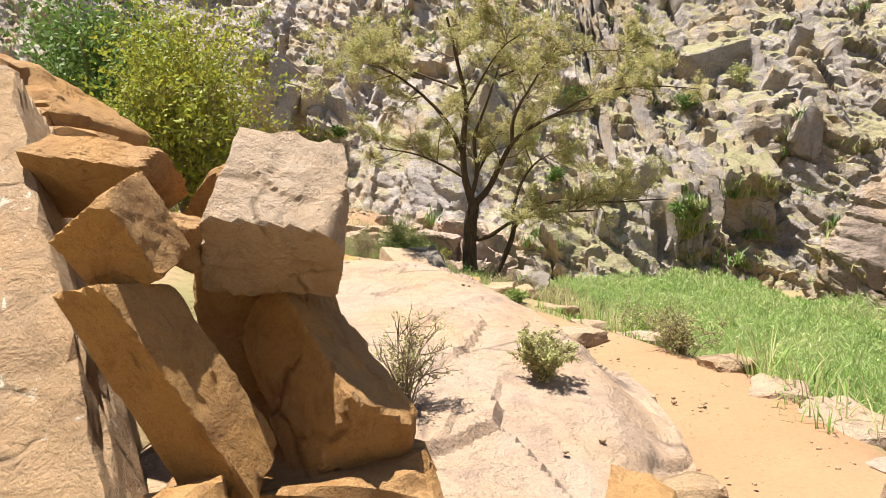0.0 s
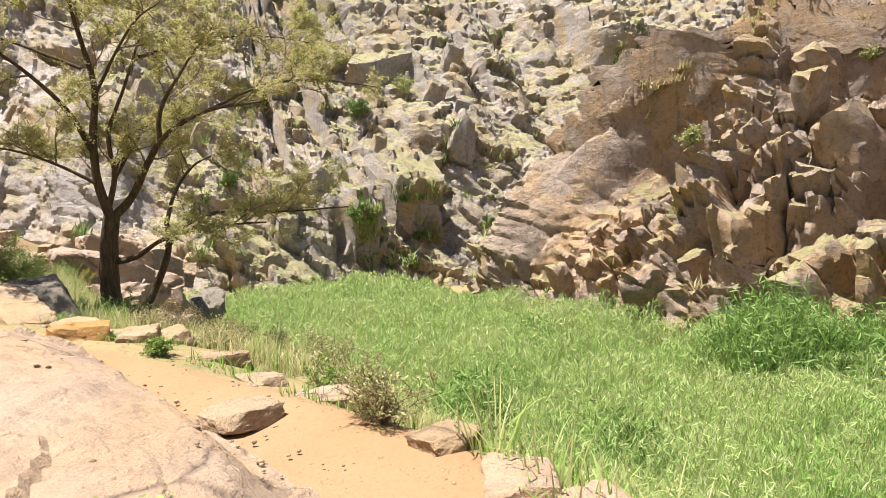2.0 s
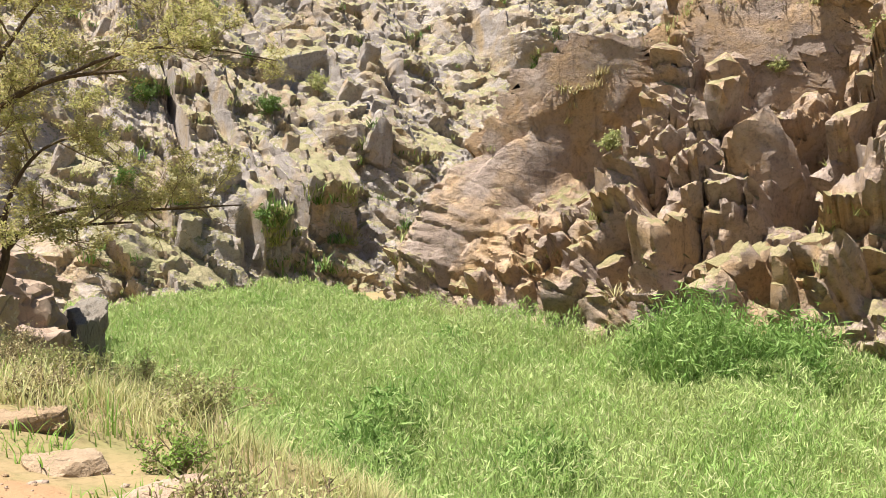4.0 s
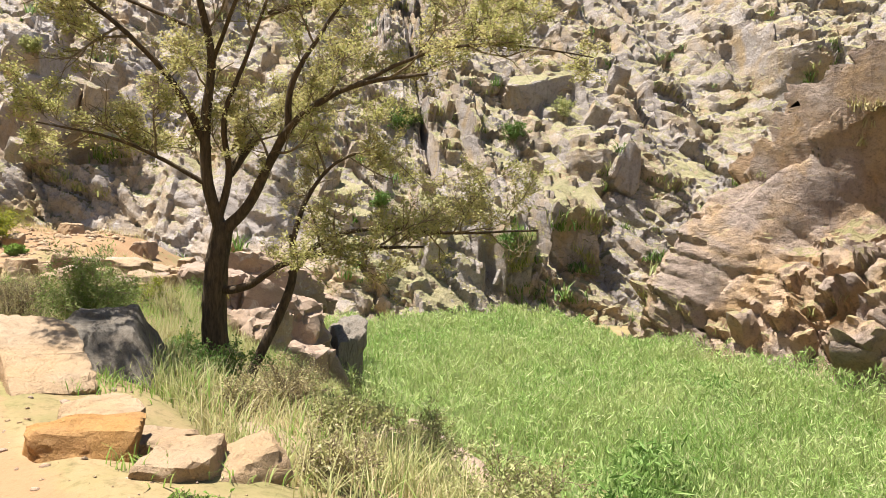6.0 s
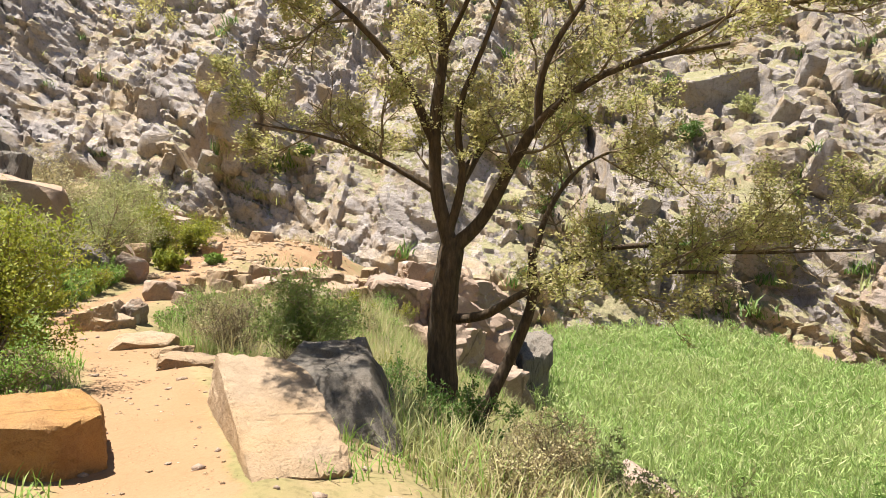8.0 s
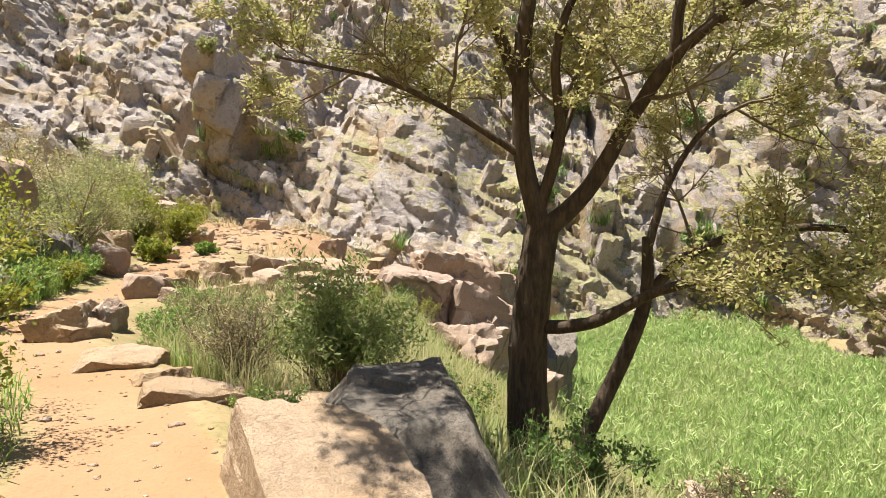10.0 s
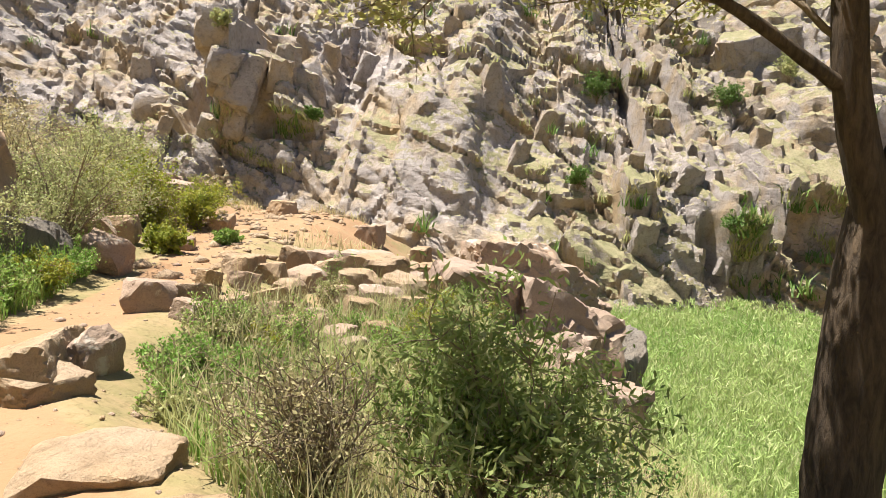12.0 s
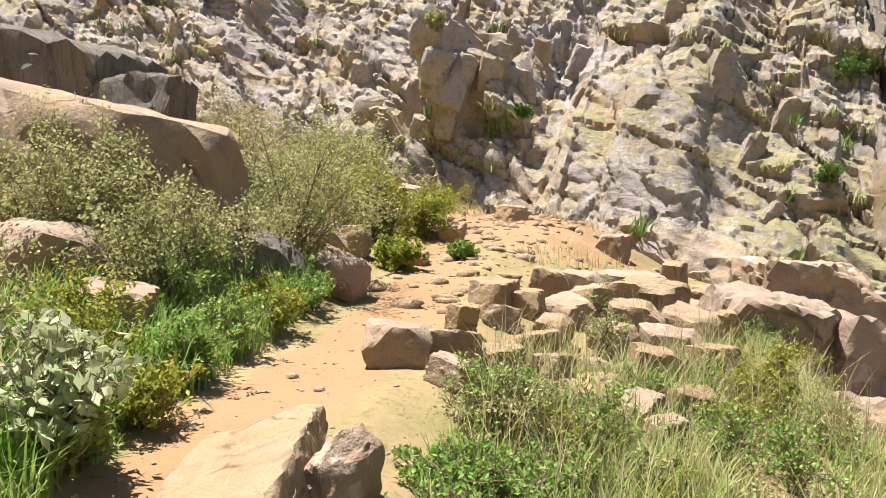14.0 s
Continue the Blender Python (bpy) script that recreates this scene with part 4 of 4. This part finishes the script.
rock("narrow tilted block wedged beside the balanced block", -0.83, 3.6, 1.48, (0.14, 0.3, 0.42), ORANGE, 113, (20, 34, 5), 4, "stacked_block", "stacked blocks", cuts=2, rough=0.02)
rock("large lichened sandstone slab leaning on the bank", -1.85, 2.99, 0.9, (1.3, 0.5, 2.45), LICHEN, 107, (-46, -15.5, 29.5), 5, "leaning_slab", "", cuts=2, rough=0.012)
# filler added where the gap holds only deep shade
rock("added filler block that darkens the gap behind the stack", -0.6, 3.72, 0.78, (0.62, 0.26, 0.95), ORANGE, 112, (0, -12, 8), 4, "stacked_block", "stacked blocks")
rock("flat brown stone under the stacked blocks", -0.35, 3.2, 0.3, (1.1, 0.7, 0.35), ORANGE, 108, (0, 0, 10), 4, "stacked_block", "stacked blocks")
rock("broken brown stone at the foot of the column", -0.62, 2.55, 0.4, (0.4, 0.35, 0.4), ORANGE, 109, (0, -20, 10), 4, "stacked_block", "stacked blocks")
rock("dark shaded sandstone ledge on the hillside", -4.5, 6.9, 2.45, (2.6, 2.0, 0.9), ORANGE, 110, (-4, 14, -20), 5, "ledge_rock", "", cuts=3)
rock("brown boulder under the hillside ledge", -3.7, 6.8, 1.55, (2.0, 1.6, 1.1), ORANGE, 111, (0, 10, 5), 4, "ledge_rock", "")

# along the trail
rock("flat tan slab boulder tilted beside the trail", -0.82, 12.95, -0.07, (0.64, 1.5, 0.56), BLOCK, 121, (13, 1, 25), 5, "slab_boulder", "", cuts=2, rough=0.012, cut_depth=0.92)
rock("dark grey streaked boulder beside the trail", -0.72, 14.5, -0.46, (1.35, 2.3, 1.42), GREY, 122, (0, 5, 10), 5, "streaked_boulder", "", cuts=2, rough=0.02, taper=0.55)
rock("square tan boulder on the hillward edge", -1.95, 12.25, 0.08, (0.62, 0.62, 0.52), ORANGE, 123, (2, -4, 22), 5, "edge_boulder", "", cuts=3, rough=0.015)
rock("smooth tan slab rock with a shaded broken side beside the trail", -4.32, 17.5, -0.08, (0.56, 1.6, 0.52), BLOCK, 124, (-7, -20, 24), 5, "slab_rock", "", cuts=2, rough=0.014, cut_depth=0.92)
for i, (x, y, dz, a, b, c, m, rz) in enumerate((
        (0.1, 11.35, 0.05, 0.5, 0.6, 0.35, BLOCK, 20), (0.45, 11.0, 0.0, 0.45, 0.5, 0.3, BLOCK, 60), (0.15, 10.75, 0.02, 0.6, 0.4, 0.3, ORANGE, 10), (0.75, 10.4, 0.0, 0.5, 0.4, 0.3, BLOCK, 80),
        (1.05, 12.2, -0.08, 1.0, 0.8, 0.5, RED, 30), (1.7, 13.3, 0.0, 0.6, 0.8, 0.4, RED, 70), (1.45, 9.75, 0.03, 0.7, 0.5, 0.2, BLOCK, 15), (1.0, 10.5, 0.05, 0.6, 0.45, 0.28, BLOCK, 50),
        (2.15, 7.75, 0.02, 0.6, 0.3, 0.14, SLAB, 20), (2.5, 7.5, 0.0, 0.45, 0.3, 0.16, SLAB, 70), (2.45, 6.15, 0.03, 0.42, 0.3, 0.16, BLOCK, 30), (2.6, 5.55, 0.0, 0.55, 0.4, 0.2, SLAB, 70),
        (2.75, 4.9, -0.02, 0.6, 0.5, 0.22, SLAB, 100), (2.7, 4.2, 0.0, 0.5, 0.3, 0.16, RED, 10), (2.45, 3.7, 0.0, 0.4, 0.3, 0.2, BLOCK, 40), (1.38, 7.15, 0.05, 0.5, 0.35, 0.18, BLOCK, 35),
        (1.75, 8.6, 0.0, 0.4, 0.35, 0.2, BLOCK, 5), (1.3, 3.6, 0.03, 0.35, 0.25, 0.2, BLOCK, 5), (1.05, 3.35, 0.0, 0.3, 0.3, 0.2, ORANGE, 65),
        (-3.05, 15.95, -0.01, 0.66, 0.5, 0.24, BLOCK, 10), (-2.5, 15.4, -0.01, 0.4, 0.28, 0.2, BLOCK, 35), (-3.95, 16.95, 0.06, 0.44, 0.42, 0.28, BLOCK, 75), (-2.15, 15.05, -0.04, 0.7, 0.5, 0.24, BLOCK, 20),
        (-1.42, 15.1, 0.12, 0.8, 0.6, 0.36, BLOCK, 30), (-0.95, 14.6, 0.05, 0.45, 0.4, 0.3, RED, 80), (-3.93, 17.6, 0.1, 0.17, 0.4, 0.44, RED, -8),
        (-3.3, 18.6, 0.0, 0.8, 0.5, 0.3, RED, 20), (-2.8, 19.2, 0.0, 0.9, 0.6, 0.2, GREY, 40))):
    rock({BLOCK: "tan sandstone rock half sunk beside the trail", ORANGE: "orange broken stone beside the trail", RED: "pinkish brown rock in dry grass", SLAB: "flat pale stone on the rim of the trail", GREY: "flat grey rock in the grass"}[m],
         x, y, height_at(x, y) + dz - (0.1 if x - float(trail(y)) > 1.3 else 0.02), (a, b, c), m, 200 + i, (random.uniform(-8, 8), random.uniform(-8, 8), rz), 4, "trail_rock", "rocks beside the trail", rough=0.025)

# the rows of dark-fronted blocks where the trail climbs
rr = np.random.RandomState(4)
ROWS_OF_ROCK = ((-4.5, 19.75, 0.42), (-4.15, 20.0, 0.4), (-3.8, 20.25, 0.34), (-4.0, 19.5, 0.3), (-3.4, 20.5, 0.4), (-3.05, 20.7, 0.36), (-2.7, 20.6, 0.4), (-2.3, 20.9, 0.42), (-3.2, 20.0, 0.3), (-2.5, 20.2, 0.3),
                (-4.35, 22.4, 0.5), (-3.95, 22.6, 0.45), (-3.55, 22.9, 0.5), (-3.3, 23.6, 0.75), (-2.8, 23.1, 0.6), (-2.4, 22.6, 0.55), (-2.0, 22.3, 0.5), (-2.6, 24.4, 0.7), (-3.0, 25.2, 0.8),
                (-2.4, 26.1, 0.6), (-1.9, 26.9, 0.6), (-0.6, 27.2, 0.6), (-6.9, 24.2, 0.5), (-6.2, 27.2, 0.5), (-3.4, 29.6, 0.7), (-2.2, 30.0, 0.7), (-1.0, 30.6, 0.6), (-7.2, 26.4, 0.6),
                (-4.3, 20.9, 0.36), (-3.7, 21.1, 0.42), (-3.1, 21.4, 0.4), (-2.6, 21.7, 0.46), (-3.6, 21.9, 0.44), (-4.1, 21.6, 0.34), (-3.0, 22.3, 0.5), (-3.9, 23.6, 0.6), (-3.6, 24.4, 0.66), (-2.2, 23.6, 0.6), (-1.7, 24.6, 0.6), (-2.1, 25.4, 0.55))
for i, (x, y, s) in enumerate(ROWS_OF_ROCK):
    s *= 0.8 if y < 22 else 0.85
    rock("angular tan block in a row of rocks by the climbing trail", x, y, height_at(x, y) + s * 0.26, (s * rr.uniform(0.9, 1.5), s * rr.uniform(0.8, 1.3), s * rr.uniform(0.9, 1.3)), BLOCK if i % 3 else RED, 300 + i,
         (rr.uniform(-10, 10), rr.uniform(-10, 10), rr.uniform(0, 90)), 4, "trail_block", "rows of blocks", rough=0.025)

# red boulders at the end of the bench, above the reeds
for i, (x, y, z, a, b, c, rx, ry, rz) in enumerate(((-1.0, 25.9, -0.95, 1.7, 1.5, 1.5, 8, 10, 10), (0.35, 26.6, -2.4, 2.2, 2.2, 3.2, 6, 14, 15), (1.55, 30.3, -3.4, 2.0, 1.9, 4.3, 0, -21, 5), (2.1, 30.4, -1.75, 1.1, 0.9, 0.6, 0, 10, 20),
                                                    (0.2, 24.2, -2.0, 1.6, 1.4, 1.6, 0, 10, 60), (0.9, 25.5, -3.4, 1.7, 1.6, 2.4, 5, 12, 30), (0.0, 28.3, -0.6, 2.0, 1.6, 1.3, 0, 4, 15), (1.1, 29.6, -1.2, 1.7, 1.6, 1.2, 0, 0, 50),
                                                    (4.35, 19.8, -4.2, 1.7, 4.2, 1.3, -8, 14, -8), (2.6, 17.2, -2.4, 0.9, 0.7, 0.6, 0, 10, 20))):
    rock("large pinkish brown boulder above the reeds", x, y, z, (a, b, c), RED, 400 + i, (rx, ry, rz), 5, "red_boulder", "red boulders", cuts=4, rough=0.045, joints=0.02)

# the dark grey carries this boulder's shade in its colour
rock("boulder standing at the edge of the reeds, shade put into its dark grey", 2.95, 30.8, -3.9, (1.15, 1.4, 2.7), GREY, 431, (0, 12, 20), 4, "dark_boulder", "", cuts=6)
for i, (x, y, rad, h) in enumerate(((-5.35, 18.0, 0.35, 0.45), (-5.6, 18.7, 0.4, 0.5), (-5.75, 19.4, 0.4, 0.5), (-5.85, 20.2, 0.4, 0.5), (-6.0, 21.0, 0.4, 0.45), (-6.3, 19.8, 0.5, 0.7), (-5.9, 18.1, 0.45, 0.65), (-5.2, 17.4, 0.3, 0.4))):
    shrub("verge_weed", "bushy bright green weed along the foot of the hillside", at(x, y, -0.03), rad, h, 2600, 0.02, LUSH if i % 3 else YELLOW, 440 + i, 12, category="weed")

# hillside rocks; the two high boulders are grey to stand in for shade
for i, (x, y, dz, a, b, c, m, rot) in enumerate(((-8.3, 21.0, 0.55, 3.0, 2.0, 1.7, SLAB, (-6, 14, 12)), (-8.7, 21.9, 1.15, 1.0, 1.1, 1.3, GREY, (0, 8, 20)), (-10.0, 21.9, 1.45, 2.2, 1.5, 1.2, GREY, (0, 16, 10)), (-6.05, 21.9, 0.1, 0.6, 0.6, 0.8, RED, (20, 25, 10)),
                                                 (-6.7, 21.2, 0.1, 0.9, 0.8, 0.8, GREY, (0, 10, 40)), (-7.8, 28.1, 0.35, 1.2, 0.9, 0.6, SLAB, (4, 6, 10)), (-7.0, 23.2, 0.1, 0.8, 0.8, 0.7, RED, (5, 0, 30)), (-6.4, 18.9, 0.1, 0.5, 0.6, 0.5, RED, (0, 12, 20)),
                                                 (-7.4, 19.3, 0.2, 0.8, 0.8, 0.6, RED, (0, 5, 60)), (-6.3, 16.2, 0.1, 0.6, 0.7, 0.7, RED, (0, 12, 0)), (-5.7, 17.0, 0.05, 0.5, 0.6, 0.6, SLAB, (0, 20, 20)), (-10, 26, 0.3, 1.8, 1.5, 1.2, RED, (0, 10, 0)),
                                                 (-9.5, 31, 0.3, 1.6, 1.3, 1.0, RED, (0, 0, 30)), (-6.2, 24.8, 0.0, 0.5, 0.5, 0.5, RED, (0, 0, 10)), (-5.8, 30.5, 0.1, 0.7, 0.6, 0.5, BLOCK, (0, 0, 60)))):
    rock({SLAB: "pale sunlit rock shelf on the hillside", RED: "brown boulder on the grassy hillside", GREY: "hillside rock in dark grey, two toned so for shade", BLOCK: "tan rock on the saddle"}[m], x, y, height_at(x, y) + dz, (a, b, c), m, 500 + i, rot, 4, "hillside_rock", "hillside rocks", rough=0.03)


# ---- blocks and bushes on the cliffs ----
def on_cliff(ob, a, z, axis=0):
    """The place on a cliff's face at that x (or y) and height that lies furthest out."""
    me = ob.data
    c = np.zeros(len(me.vertices) * 3, np.float32)
    me.vertices.foreach_get("co", c)
    c = c.reshape(-1, 3)
    k = np.argmin(((c[:, axis] - a) / 1.0) ** 2 + (c[:, 2] - z) ** 2 + 0.002 * c[:, 1 - axis] ** 2)
    return c[k]


def cliff_blocks(ob, mats, label, group, spots, seed, tilt):
    """Angular blocks half sunk in a cliff's face, from a few shared meshes."""
    rq = np.random.RandomState(seed)
    kinds = [rock_mesh("cliff_block", (1, 1, 1), mats, seed + k, 3, cuts=4, rough=0.04, joints=0.04) for k in range(8)]
    me = ob.data
    c = np.zeros(len(me.vertices) * 3, np.float32)
    me.vertices.foreach_get("co", c)
    c = c.reshape(-1, 3)
    for axis, lo, hi, z0, z1, n, s0, s1 in spots:
        ok = c[(c[:, axis] > lo) & (c[:, axis] < hi) & (c[:, 2] > z0) & (c[:, 2] < z1)]
        for q in ok[rq.choice(len(ok), n)]:
            s = s0 + (s1 - s0) * rq.uniform(0, 1) ** 2
            b = new("cliff_block", kinds[rq.randint(8)])
            rot = pose(*q, tilt[0] + rq.normal(0, 9), tilt[1] + rq.normal(0, 9), tilt[2] + rq.normal(0, 14))
            b.matrix_world = rot @ Matrix.Diagonal((s * rq.uniform(0.7, 1.2), s * rq.uniform(0.45, 0.8), s * rq.uniform(1.0, 1.9), 1))
            tagged(b, label, "rock", group)


cliff_blocks(spur, SPUR, "angular brown block jutting from the rock spur", "blocks of the spur",
             ((1, 24, 36, -5, 9, 44, 0.8, 3.0), (1, 12, 24, -5, 8, 26, 0.8, 3.0), (1, 36, 43, -6, 1, 10, 0.8, 1.8), (1, 20, 36, 9, 17, 8, 1.0, 2.4)), 801, (12, -34, -25))
cliff_blocks(far, CLIFF, "angular grey block jutting from the canyon wall", "blocks of the canyon wall",
             ((0, -22, -13, 6, 15, 12, 2.0, 4.4), (0, -34, -22, 4, 16, 10, 1.2, 3.0), (0, 2, 24, -6, 4, 16, 0.8, 2.4), (0, 0, 44, 4, 20, 18, 1.0, 3.0), (0, -14, 2, 8, 18, 6, 1.0, 2.4)), 821, (4, 12, 8))
p = on_cliff(far, 28.5, 15.5)
rock("large pale grey block perched on the canyon wall", *p, (7.0, 5, 3.8), CLIFF, 861, (14, -18, 10), 5, "perched_block", "", cuts=4)
for x, z, rad, h in ((11.2, 9.4, 1.5, 2.6), (8.4, 1.5, 1.2, 1.8), (18.6, -1.5, 1.3, 2.0), (24, 9.5, 2.0, 2.4), (-13.5, 7.5, 0.9, 1.4), (-20.5, 14.5, 1.2, 1.6), (30, 12, 2.0, 2.2)):
    p = on_cliff(far, x, z)
    shrub("cliff_bush", "dark green bush growing from a cleft of the canyon wall", (p[0], p[1], p[2] - 0.3), rad, h, 1800, 0.11, DEEP if z < 12 else OLIVE, int(900 + x), 14)
for y, z in ((36, 4.2), (40, 1.8), (33, 9.0), (27, 10.5)):
    p = on_cliff(spur, y, z, 1)
    shrub("spur_bush", "olive bush on the rock spur", (p[0], p[1], p[2] - 0.2), 1.2, 1.4, 1500, 0.08, OLIVE, int(950 + y), 14)

# weeds beside the trail
for i, (x, y, rad, h) in enumerate(((-1.25, 13.75, 0.28, 0.34), (-1.4, 14.35, 0.3, 0.36), (-1.15, 14.1, 0.2, 0.28), (-2.6, 16.6, 0.35, 0.4), (-3.3, 17.4, 0.3, 0.32), (-3.0, 18.1, 0.35, 0.35), (-1.6, 18.6, 0.4, 0.4), (2.35, 8.6, 0.3, 0.35), (0.95, 9.6, 0.2, 0.25), (-2.35, 11.6, 0.3, 0.4), (-2.7, 13.1, 0.35, 0.45))):
    shrub("green_weed", "low bright green weed at the edge of the trail", at(x, y, -0.03), rad, h, 1600, 0.014, LUSH, 980 + i, 12, category="weed")

for i, (x, y, rad, h, m) in enumerate(((-8.3, 26.5, 1.2, 2.0, OLIVE), (-7.3, 25.6, 0.85, 1.5, YELLOW), (-6.75, 27.2, 0.6, 1.0, YELLOW), (-9.4, 25.2, 1.2, 1.9, STRAW), (-6.1, 24.2, 0.45, 0.55, YELLOW), (-5.6, 25.6, 0.3, 0.35, LUSH))):
    shrub("saddle_bush", {OLIVE: "grey-olive bush above the rocky saddle", YELLOW: "yellow-green bush above the rocky saddle", STRAW: "dry straw-coloured bush above the saddle", LUSH: "low green weed on the rocky saddle"}[m], at(x, y, -0.1), rad, h, 5000, 0.032, m, 1200 + i, 22)
rw = np.random.RandomState(77)
for i in range(62):
    y = rw.uniform(17.0, 25.5) if i < 46 else rw.uniform(17.6, 19.6)
    x = (-3.25 + (y - 17) * 0.02 + rw.uniform(0, 1) ** 1.4 * 3.6) if i < 46 else rw.uniform(-3.75, -3.1)
    rad = rw.uniform(0.2, 0.5)
    kind = rw.randint(5)
    shrub("meadow_tuft", ("low bright green weed in the meadow", "dull olive tuft in the meadow", "yellow-green tuft in the meadow")[(0, 0, 0, 1, 2)[kind]], at(x, y, -0.05), rad, rad * rw.uniform(0.9, 1.3),
          1300, 0.018, (LUSH, LUSH, LUSH, OLIVE, YELLOW)[kind], 1100 + i, 12, category="weed")

# ---- loose stones on the trail ----
def pebbles(name, label, n, seed, lo, hi, reach, y0, y1, mat):
    rq = np.random.RandomState(seed)
    d, f = sphere_dirs(1)
    qy = rq.uniform(y0, y1, n)
    qx = trail(qy) + rq.normal(0, reach, n)
    b = on_land(qx, qy)
    s = lo + (hi - lo) * rq.uniform(0, 1, n) ** 4
    v = d[None] * rq.uniform(0.55, 1.3, (n, len(d), 1)) * s[:, None, None] * np.array((1, 0.8, 0.6)) + b[:, None]
    ff = f[None] + (np.arange(n) * len(d))[:, None, None]
    return tagged(new(name, mesh_of(name, v.reshape(-1, 3), ff.reshape(-1, 3), mat)), label, "pebbles", kind="stuff")


pebbles("pebbles", "small tan pebbles strewn over the trail", 2200, 91, 0.004, 0.026, 0.6, 3.5, 30, BLOCK)
pebbles("saddle_rubble", "broken tan stones strewn over the rocky saddle", 1100, 95, 0.02, 0.2, 2.3, 21.5, 33, BLOCK)
pebbles("rubble", "brown rubble along the edges of the trail", 700, 93, 0.01, 0.07, 1.1, 7.5, 31, RED)
